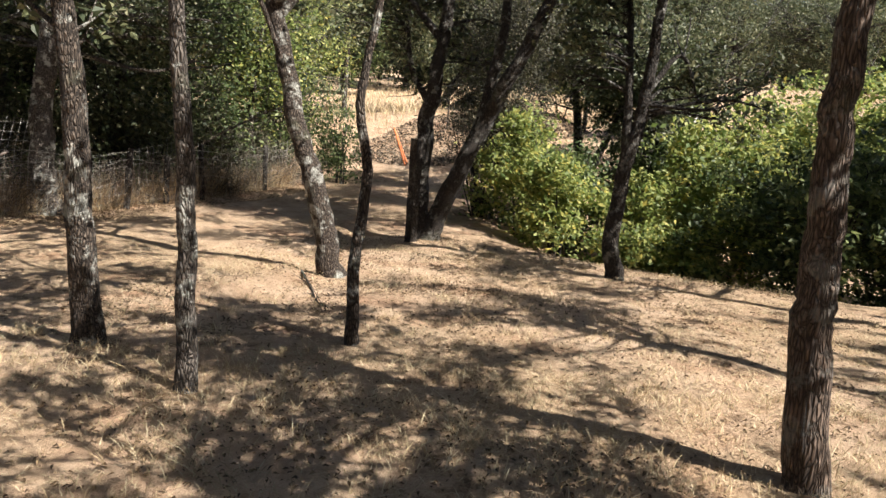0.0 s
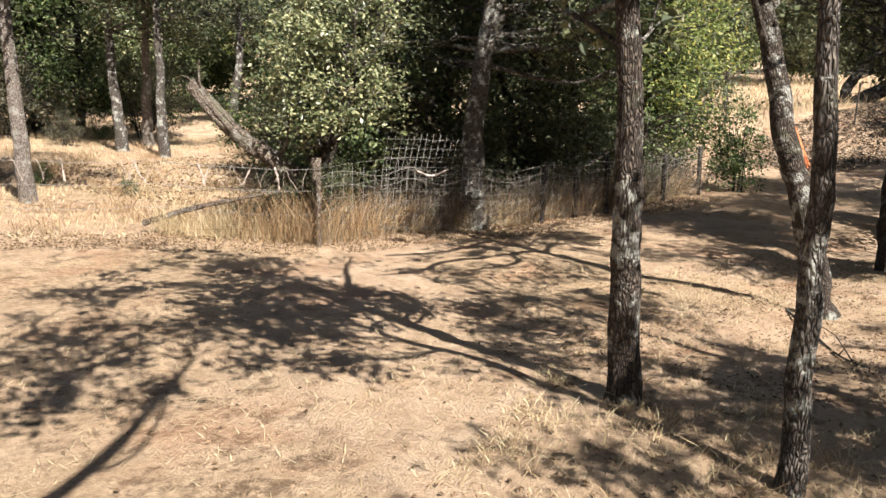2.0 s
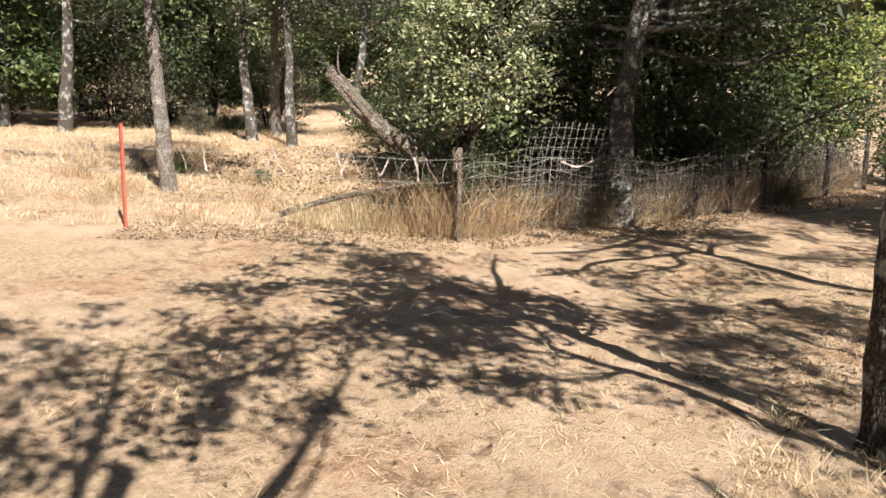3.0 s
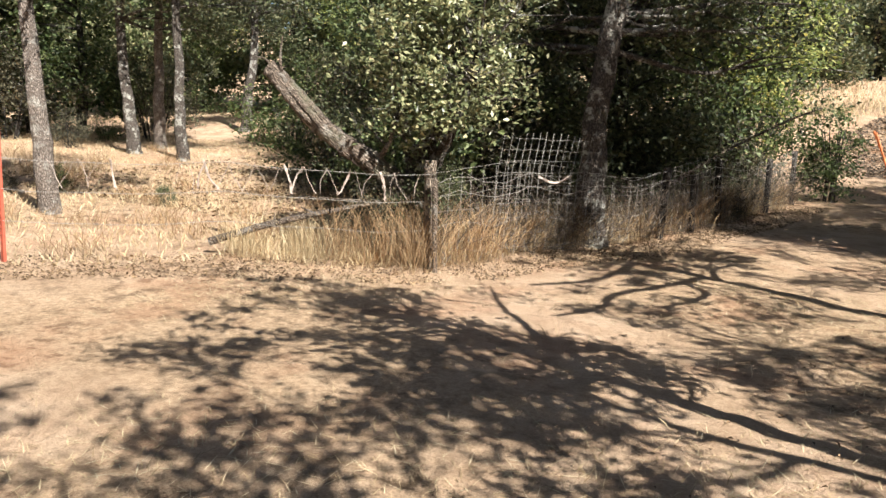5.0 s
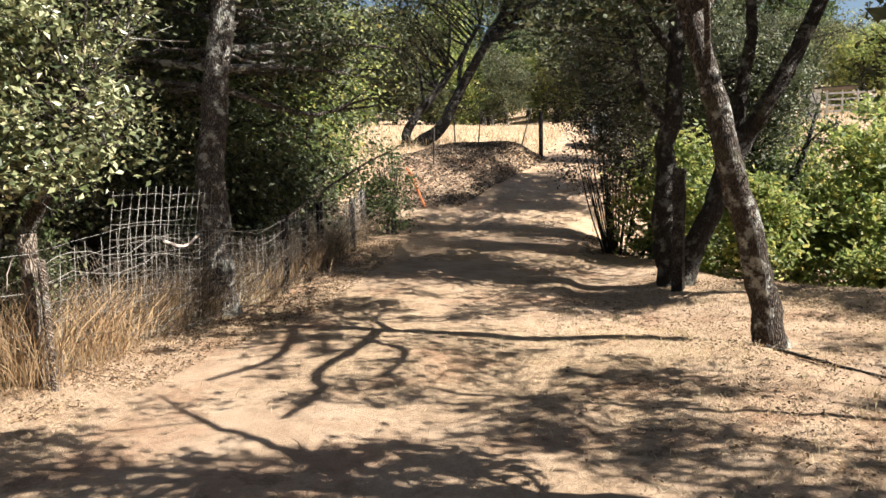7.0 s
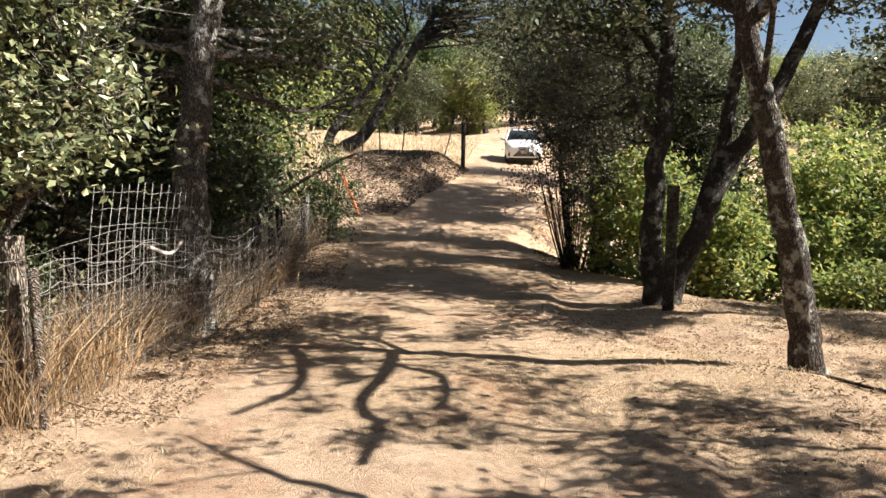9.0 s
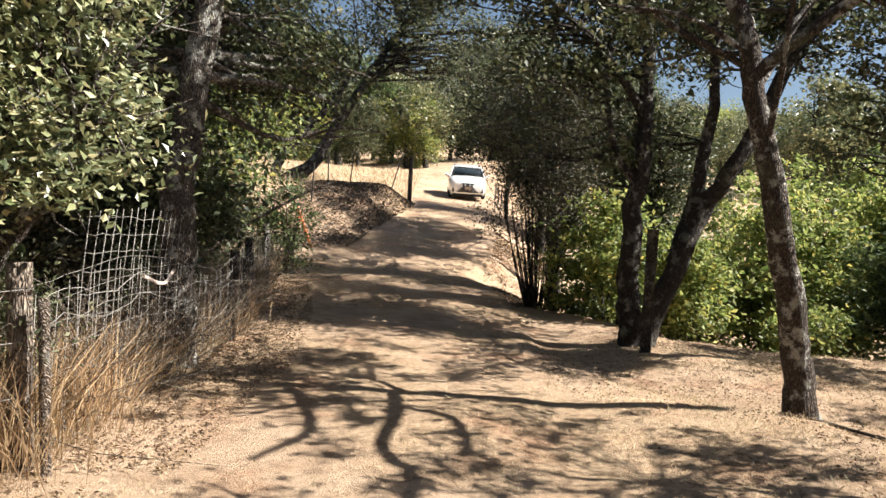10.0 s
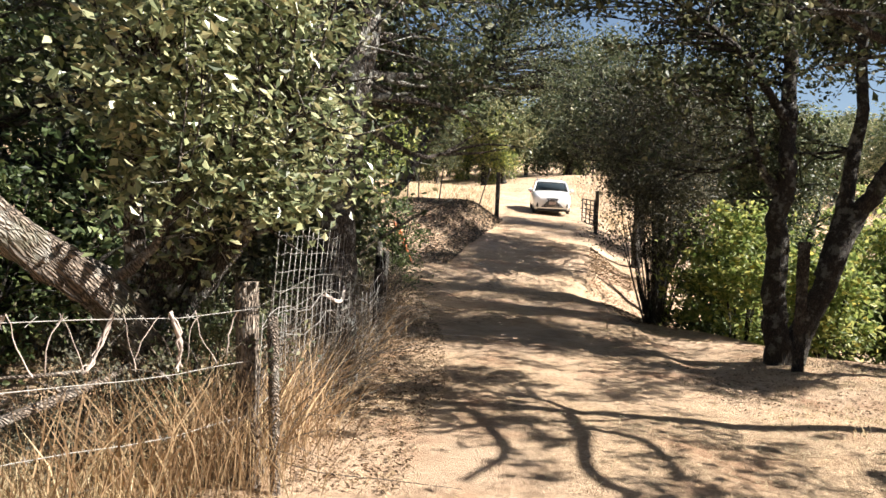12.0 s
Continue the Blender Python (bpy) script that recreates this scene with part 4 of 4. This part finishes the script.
# ---- car ----
def car():
    paint, nt, pb = material("white_car_paint", .25)
    pb.inputs["Base Color"].default_value = (.82, .82, .81, 1)
    pb.inputs["Coat Weight"].default_value = .6
    glass, nt, gb = material("dark_car_glass", .05)
    gb.inputs["Base Color"].default_value = (.03, .04, .045, 1)
    black = plain("black_trim", (.015, .015, .016), .5)
    rubber = plain("tyre_rubber", (.02, .02, .02), .85)
    alloy = plain("alloy", (.45, .45, .46), .35, .8)
    lamp, nt, lb = material("headlamp_lens", .08)
    lb.inputs["Base Color"].default_value = (.55, .58, .6, 1)
    red = plain("red_lamp", (.4, .02, .02), .3)
    e = empty("car", (0, 0, 0), "white crossover car parked on the dirt road facing downhill", "car")

    def loft(rings, close=True):
        bm = bmesh.new()
        vs = [[bm.verts.new(p) for p in r] for r in rings]
        k = len(rings[0])
        for a, c in zip(vs, vs[1:]):
            for i in range(k):
                bm.faces.new((a[i], a[(i + 1) % k], c[(i + 1) % k], c[i]))
        if close:
            bm.faces.new(vs[0][::-1]); bm.faces.new(vs[-1])
        bmesh.ops.recalc_face_normals(bm, faces=bm.faces)
        return bm

    def body_ring(y, w, lo, hi):
        return [(-w * .93, y, lo), (-w, y, lo + .18), (-w, y, hi - .22), (-w * .93, y, hi - .05), (-w * .7, y, hi), (0, y, hi + .03), (w * .7, y, hi), (w * .93, y, hi - .05), (w, y, hi - .22), (w, y, lo + .18), (w * .93, y, lo)]
    body = part("body", loft([body_ring(*q) for q in ((-2.3, .62, .3, .78), (-2.2, .8, .24, .9), (-1.95, .89, .22, .98), (-1.2, .925, .22, 1.06), (-.9, .925, .22, 1.1), (0, .925, .22, 1.06), (1.2, .925, .22, 1.08), (2.0, .9, .24, 1.08), (2.28, .8, .32, 1.0))]), paint, e, smooth=True)
    def cab_ring(y0, y1, z, w):
        return [(-w, y0 + .12, z), (-w * .8, y0, z), (0, y0 - .06, z), (w * .8, y0, z), (w, y0 + .12, z), (w, y1 - .1, z), (w * .85, y1, z), (-w * .85, y1, z), (-w, y1 - .1, z)]
    part("window_band", loft([cab_ring(-1.0, 2.1, 1.04, .85), cab_ring(-.35, 1.75, 1.52, .7)]), glass, e, "dark tinted glass", True)
    roof = part("roof", loft([cab_ring(-.4, 1.78, 1.51, .72), cab_ring(-.3, 1.72, 1.58, .67), cab_ring(.1, 1.4, 1.62, .5)]), paint, e, smooth=True)
    for s in (-1, 1):
        t = Tubes(); t.add(spline([(s * .88, -.98, 1.05), (s * .8, -.65, 1.3), (s * .72, -.36, 1.54)], 3), .04, 6)
        put_under("windscreen_pillar", t.mesh("windscreen_pillar", paint), e)
        t = Tubes(); t.add(spline([(s * .62, -.1, 1.63), (s * .62, .7, 1.68), (s * .62, 1.5, 1.62)], 4), .02, 6)
        put_under("roof_rail", t.mesh("roof_rail", alloy), e)
        bm = bmesh.new(); r = bmesh.ops.create_icosphere(bm, subdivisions=2, radius=1)
        bmesh.ops.scale(bm, vec=(.13, .09, .085), verts=r["verts"]); bmesh.ops.translate(bm, vec=(s * 1.03, -.7, 1.12), verts=r["verts"])
        part("wing_mirror", bm, paint, e, smooth=True)
        bm = loft([[(s * .45, -2.27, .78), (s * .8, -2.12, .86), (s * .84, -2.02, .82), (s * .5, -2.26, .7)], [(s * .45, -2.15, .78), (s * .8, -2.0, .86), (s * .84, -1.95, .82), (s * .5, -2.1, .7)]])
        part("headlight", bm, lamp, e, "clear headlamp lens")
        bm = loft([[(s * .66, -2.3, .36), (s * .78, -2.22, .36), (s * .74, -2.24, .58), (s * .7, -2.27, .56)], [(s * .66, -2.1, .36), (s * .78, -2.1, .36), (s * .74, -2.1, .58), (s * .7, -2.1, .56)]])
        part("fog_light_recess", bm, black, e, "black recess")
        bm = loft([[(s * .7, 2.25, .85), (s * .88, 2.1, .85), (s * .88, 2.1, .98), (s * .7, 2.25, .98)], [(s * .7, 2.3, .85), (s * .93, 2.1, .85), (s * .93, 2.1, .98), (s * .7, 2.3, .98)]])
        part("tail_light", bm, red, e, "red lamp")
        for y in (-1.42, 1.36):
            t = Tubes()
            a = np.linspace(0, 2 * math.pi, 25)
            t.add(np.stack([np.full(25, s * .82), y + .26 * np.cos(a), .35 + .26 * np.sin(a)], 1), .095, 8)
            w = put_under("wheel", t.mesh("wheel", rubber), e, "black tyre")
            t = Tubes(); t.add(np.array([(s * .8, y, .35), (s * .87, y, .35), (s * .9, y, .35)]), [.2, .2, .17], 18)
            put_under("rim", t.mesh("rim", alloy), w, "grey alloy rim")
    # hourglass grille, plate, lower lip
    bm = loft([[(-.3, -2.33, .8), (.3, -2.33, .8), (.22, -2.34, .66), (.55, -2.33, .36), (-.55, -2.33, .36), (-.22, -2.34, .66)], [(-.3, -2.05, .8), (.3, -2.05, .8), (.22, -2.05, .66), (.55, -2.05, .36), (-.55, -2.05, .36), (-.22, -2.05, .66)]])
    gr = part("grille", bm, black, e, "black hourglass grille")
    for i in range(6):
        z = .42 + .06 * i
        t = Tubes(); hw = .5 - abs(z - .36) * .75
        t.add(np.array([(-hw, -2.335, z), (0, -2.345, z), (hw, -2.335, z)]), .007, 4)
        put_under("grille_bar", t.mesh("grille_bar", alloy), gr)
    bm = loft([[(-.16, -2.37, .5), (.16, -2.37, .5), (.16, -2.37, .64), (-.16, -2.37, .64)], [(-.16, -2.35, .5), (.16, -2.35, .5), (.16, -2.35, .64), (-.16, -2.35, .64)]])
    part("number_plate", bm, CLOTH, e, "pale number plate")
    bm = loft([[(-.7, -2.32, .22), (.7, -2.32, .22), (.7, -2.3, .29), (-.7, -2.3, .29)], [(-.8, -2.0, .2), (.8, -2.0, .2), (.8, -2.0, .29), (-.8, -2.0, .29)]])
    part("front_lip", bm, black, e, "black lower bumper lip")
    bm = loft([[(-.8, -2.1, .16), (.8, -2.1, .16), (.8, -2.1, .26), (-.8, -2.1, .26)], [(-.8, 2.1, .18), (.8, 2.1, .18), (.8, 2.1, .3), (-.8, 2.1, .3)]])
    part("underbody", bm, black, e, "black underbody")
    t = Tubes(); t.add(np.array([(.05, -1.02, 1.1), (.35, -.95, 1.13), (.62, -.88, 1.15)]), .01, 4)
    put_under("wiper", t.mesh("wiper", black), e)
    e.matrix_basis = pose(*g(11.9, 38.6, .02), 6.5, 0, -25) @ Matrix.Scale(1.04, 4)


car()


# ---- shelter across the field ----
def shelter():
    x, y = 24.5, 38.0
    e = empty("animal_shelter", g(x, y, -.05), "small white shelter with a rail pen across the field", "shelter")
    white = plain("white_sheet", (.74, .74, .72), .6)
    def box(name, c, s, mat):
        bm = bmesh.new(); r = bmesh.ops.create_cube(bm, size=1)
        bmesh.ops.scale(bm, vec=s, verts=r["verts"]); bmesh.ops.translate(bm, vec=c, verts=r["verts"])
        bmesh.ops.bevel(bm, geom=bm.edges[:], offset=.01, segments=1)
        part(name, bm, mat, e)
    box("wall_panel", (-.6, 0, .8), (1.0, .06, 1.6), white)
    box("wall_panel", (-1.1, .8, .8), (.06, 1.5, 1.6), white)
    box("roof", (.2, .7, 1.68), (2.9, 1.9, .07), STEEL)
    for i in range(4):
        box("post", (.2 + i * .75, 0, .75), (.09, .09, 1.5), white)
    for i in range(4):
        box("rail", (1.3, -.06, .35 + i * .33), (2.4, .05, .09), white)
    e.rotation_euler = (0, 0, radians(-35))


shelter()


# ---- fallen wood ----
def fallen(pts, r, mat, label, seed):
    rng = np.random.default_rng(seed)
    p = spline(pts, 6)
    e = empty("fallen_branch", pts[0], label, "branch")
    t = Tubes(); t.add(p - np.array(pts[0]), np.linspace(r, r * .35, len(p)), 7, .12)
    put_under("stem", t.mesh("stem", mat), e)
    for i in range(3, len(p) - 1, 3):
        t = Tubes(); q = p[i] - np.array(pts[0]); d = rng.normal(0, .2, 3); d[2] = abs(d[2]) * .6
        t.add(np.array([q, q + d * .6, q + d * 1.2 + rng.normal(0, .04, 3)]), [r * .4, r * .25, r * .1], 5)
        put_under("twig", t.mesh("twig", mat), e)


fallen([g(-8.7, 6.95, .12), g(-8.1, 7.2, .36), g(-7.5, 7.7, .55), g(-7.2, 8.3, .62)], .04, DEADWOOD, "grey fallen branch propped in dry grass", 1)
fallen([g(-1.42, 7.3, .01), g(-1.22, 6.75, .01), g(-1.06, 6.2, .01), g(-.9, 5.8, .015)], .014, BARK_DARK, "dark fallen branch lying on bare earth", 2)
fallen([g(-5.3, 13.6, .5), g(-4.5, 13.9, 1.1), g(-3.7, 14.1, 1.6), g(-3.2, 14.2, 1.8)], .03, DEADWOOD, "bare pale branch reaching over the fence", 4)




# ---- grass, straw and litter ----
def blades(name, x, y, h, mat, rng, label, width=.006, lean=.35):
    n = len(x)
    z = height(x, y) - .01
    a = rng.uniform(0, 6.283, n)
    d = np.stack([np.cos(a), np.sin(a), np.zeros(n)], 1)
    b = np.stack([x, y, z], 1)
    ln = rng.normal(0, lean, (n, 2)) * h[:, None]
    tip = b + np.stack([ln[:, 0], ln[:, 1], h], 1)
    mid = b + np.stack([ln[:, 0] * .35, ln[:, 1] * .35, h * .55], 1)
    w = width * rng.uniform(.5, 1.3, (n, 1))
    v = np.stack([b - d * w * .5, mid - d * w, tip, mid + d * w], 1).reshape(-1, 3)
    tagged(new(name, mesh_of(name, v, np.arange(4 * n).reshape(-1, 4), mat)), label, "grass", kind="stuff")


def along_fence(rng, n, line, lo, hi, tuft=0):
    seg = np.array([math.dist(a, b) for a, b in zip(line, line[1:])])
    i = rng.choice(len(seg), n, p=seg / seg.sum())
    f = rng.uniform(0, 1, n)
    P = np.array(line)
    p = P[i] + (P[i + 1] - P[i]) * f[:, None]
    d = (P[i + 1] - P[i]) / seg[i][:, None]
    nrm = np.stack([-d[:, 1], d[:, 0]], 1)
    return p + nrm * rng.uniform(lo, hi, (n, 1))


def tufted(rng, centres, per, spread):
    c = np.repeat(centres, per, 0)
    return c + rng.normal(0, spread, c.shape)


def grasses():
    rng = np.random.default_rng(50)
    p = tufted(rng, along_fence(rng, 420, FENCE[1:], .1, .75), 50, .08)
    blades("tall_dry_grass", p[:, 0], p[:, 1], rng.uniform(.1, .55, len(p)) * np.repeat(rng.uniform(.25, 1.1, 420), 50), STRAW, rng, "tall golden dry grass along the wire fence", .003, .36)
    p = tufted(rng, along_fence(rng, 70, FENCE[2:], .0, .5), 44, .11)
    blades("rusty_weeds", p[:, 0], p[:, 1], rng.uniform(.15, .65, len(p)), RUSTY, rng, "dry rust-brown weeds along the wire fence", .0035, .5)
    p = tufted(rng, np.array([(-6.9, 7.75), (-7.2, 7.6), (-6.6, 8.1), (-6.75, 7.62), (-7.5, 7.4), (-6.45, 8.35), (-7.0, 7.95)]), 130, .16)
    blades("rusty_weeds", p[:, 0], p[:, 1], rng.uniform(.25, .8, len(p)), RUSTY, rng, "dry weeds gathered round the fence post", .0035, .45)
    p = tufted(rng, along_fence(rng, 60, FENCE[2:8], .05, .5), 36, .07)
    blades("dead_stalks", p[:, 0], p[:, 1], rng.uniform(.2, .8, len(p)), SHADED_BRUSH, rng, "dark dead weed stalks tangled in the wire fence", .003, .35)
    c = np.stack([rng.uniform(-18, -8, 70), rng.uniform(3, 15, 70)], 1)
    c = c[c[:, 1] > np.interp(c[:, 0], (-24, -9.83, -6.7), (-5.2, 5.6, 7.85))]
    p = tufted(rng, c, 110, .16)
    blades("rusty_weeds", p[:, 0], p[:, 1], rng.uniform(.08, .34, len(p)), RUSTY, rng, "brown weed tufts in the dry field", .004, .6)
    # dead twigs and vines tangled in the wire
    t = Tubes()
    for c in along_fence(rng, 900, FENCE[2:], -.05, .4):
        h = rng.uniform(.1, .9)
        a = rng.normal(0, .16, 3)
        q = np.array([*c, float(height(*c))])
        t.add(spline([q + (0, 0, rng.uniform(0, .3)), q + (a[0], a[1], h * .6), q + (2.2 * a[0], 2.2 * a[1], h), q + (3.4 * a[0] + rng.normal(0, .1), 3 * a[1], h * rng.uniform(.6, 1.1))], 2), np.linspace(.0045, .0012, 7), 4)
    tagged(new("dead_twigs", t.mesh("dead_twigs", DEADWOOD)), "tangled dead twigs and vines in the wire fence", "twigs", kind="stuff")
    # the field behind the fence
    n = 70000
    x, y = rng.uniform(-24, -6.3, n), rng.uniform(1.5, 19, n)
    line = np.interp(x, (-24, -9.83, -6.7, -6.0), (-5.2, 5.6, 7.85, 9.4))
    u = 0.5 + 0.5 * np.sin(x * 1.7 + 1.1 * np.sin(y * 1.3)) * np.sin(y * 1.9 + x * .6)
    keep = (y > line - .15) & (rng.uniform(0, 1, n) < .35 + .65 * u)
    x, y = x[keep], y[keep]
    blades("field_grass", x, y, rng.uniform(.03, .12, len(x)) * (1 + .6 * (rng.uniform(0, 1, len(x)) > .9)), STRAW, rng, "pale golden dry grass in the field", .006, .7)
    # far side of the road and beyond the gate
    n = 26000
    x, y = rng.uniform(-6, 30, n), rng.uniform(19, 52, n)
    s = x - np.interp(y, ROAD_Y, ROAD_X)
    keep = ((s < -6) & (y > 20)) | ((s < -2.6) & (y > 31.5)) | ((s > 3) & (y > 30))
    x, y = x[keep], y[keep]
    blades("field_grass", x, y, rng.uniform(.12, .5, len(x)), STRAW, rng, "pale golden dry grass on the slope", .016, .4)
    # short straw lying on the earth
    n = 85000
    x, y = rng.uniform(-8, 4.5, n), rng.uniform(.3, 10.5, n)
    u = np.sin(x * 1.1 + 2 * np.sin(y * .7)) + np.sin(y * 1.6 - x * .5)
    road = np.abs(x - np.interp(y, ROAD_Y, ROAD_X)) < 1.5
    keep = rng.uniform(-1.6, 1.2, n) < u - 1.2 * road
    x, y = x[keep], y[keep]
    n = len(x)
    a = rng.uniform(0, 6.283, n); L = rng.uniform(.02, .075, n)
    c = np.stack([x, y, height(x, y) + .006], 1)
    d = np.stack([np.cos(a) * L, np.sin(a) * L, rng.uniform(-.004, .03, n)], 1)
    w = np.stack([-np.sin(a), np.cos(a), np.zeros(n)], 1) * rng.uniform(.0012, .003, (n, 1))
    v = np.stack([c - d, c + w, c + d, c - w], 1).reshape(-1, 3)
    tagged(new("straw", mesh_of("straw", v, np.arange(4 * n).reshape(-1, 4), STRAW)), "loose dry straw scattered on the earth", "straw", kind="stuff")
    # sparse short tufts standing in the earth
    p = tufted(rng, np.stack([rng.uniform(-6, 4.5, 900), rng.uniform(.8, 10, 900)], 1), 18, .06)
    p = p[(p[:, 0] > -2.7) | (rng.uniform(0, 1, len(p)) < .06)]
    blades("short_dry_grass", p[:, 0], p[:, 1], rng.uniform(.02, .09, len(p)), STRAW, rng, "short dry grass tufts in bare earth", .003, .7)

    p = tufted(rng, np.stack([rng.uniform(-2.6, 3.2, 420), rng.uniform(.9, 4.6, 420)], 1), 34, .075)
    blades("dry_grass_tufts", p[:, 0], p[:, 1], rng.uniform(.02, .1, len(p)), STRAW, rng, "matted pale dry grass tufts under the oaks", .0026, .9)

    def litter(name, x, y, size, label, lift=.012, mat=LITTER):
        c = np.stack([x, y, height(x, y) + lift], 1)
        k = len(x)
        a = rng.uniform(0, 6.283, k)
        d = np.stack([np.cos(a), np.sin(a), rng.normal(0, .3, k)], 1); e = np.stack([-np.sin(a), np.cos(a), rng.normal(0, .3, k)], 1)
        s = size * rng.uniform(.5, 1.3, (k, 1))
        v = np.stack([c - d * s, c + e * s * .5 + (0, 0, .008), c + d * s, c - e * s * .5 + (0, 0, .008)], 1).reshape(-1, 3)
        tagged(new(name, mesh_of(name, v, np.arange(4 * k).reshape(-1, 4), mat)), label, "leaf litter", kind="stuff")
    p = tufted(rng, np.stack([rng.uniform(-4.5, 4.5, 620), rng.uniform(1, 11, 620)], 1), 40, .2)
    keep = np.abs(p[:, 0] - np.interp(p[:, 1], ROAD_Y, ROAD_X)) > 1.3
    keep &= (p[:, 0] > -2.4 + .5 * np.sin(p[:, 1] * 2)) | (rng.uniform(0, 1, len(p)) < .15)
    litter("dead_leaves", *p[keep].T, .0145, "brown fallen oak leaves on dry earth")
    p = along_fence(rng, 9000, FENCE, -.75, .3)
    litter("dead_leaves", *p.T, .017, "brown fallen leaves along the fence foot")
    p = np.stack([rng.uniform(-16, -4, 16000), rng.uniform(9, 24, 16000)], 1)
    p = p[p[:, 0] < np.interp(p[:, 1], (9, 17.3, 24), (-6.4, -3.6, -3.0))]
    litter("dead_leaves", *p.T, .05, "deep brown leaf litter under the thicket")
    p = np.stack([rng.uniform(-3, 6.5, 34000), rng.uniform(21.5, 32, 34000)], 1)
    s = p[:, 0] - np.interp(p[:, 1], ROAD_Y, ROAD_X)
    q = np.stack([rng.uniform(-1, 6, 16000), rng.uniform(14, 23, 16000)], 1)
    w = q[:, 0] - np.interp(q[:, 1], ROAD_Y, ROAD_X)
    # leaf litter that also stands in for shade on this bank
    litter("dead_leaves", *q[(w > 2.0) & (w < 5)].T, .03, "brown fallen leaves on the bank above the gully", .015)
    litter("dead_leaves", *p[(s > 2.2) & (s < 6)].T, .04, "brown fallen leaves on the bank under the oaks", .02)
    litter("dead_leaves", *p[(s < -2.1) & (s > -6)].T, .05, "grey-brown dead brush on the bank", .05, SHADED_BRUSH)


grasses()
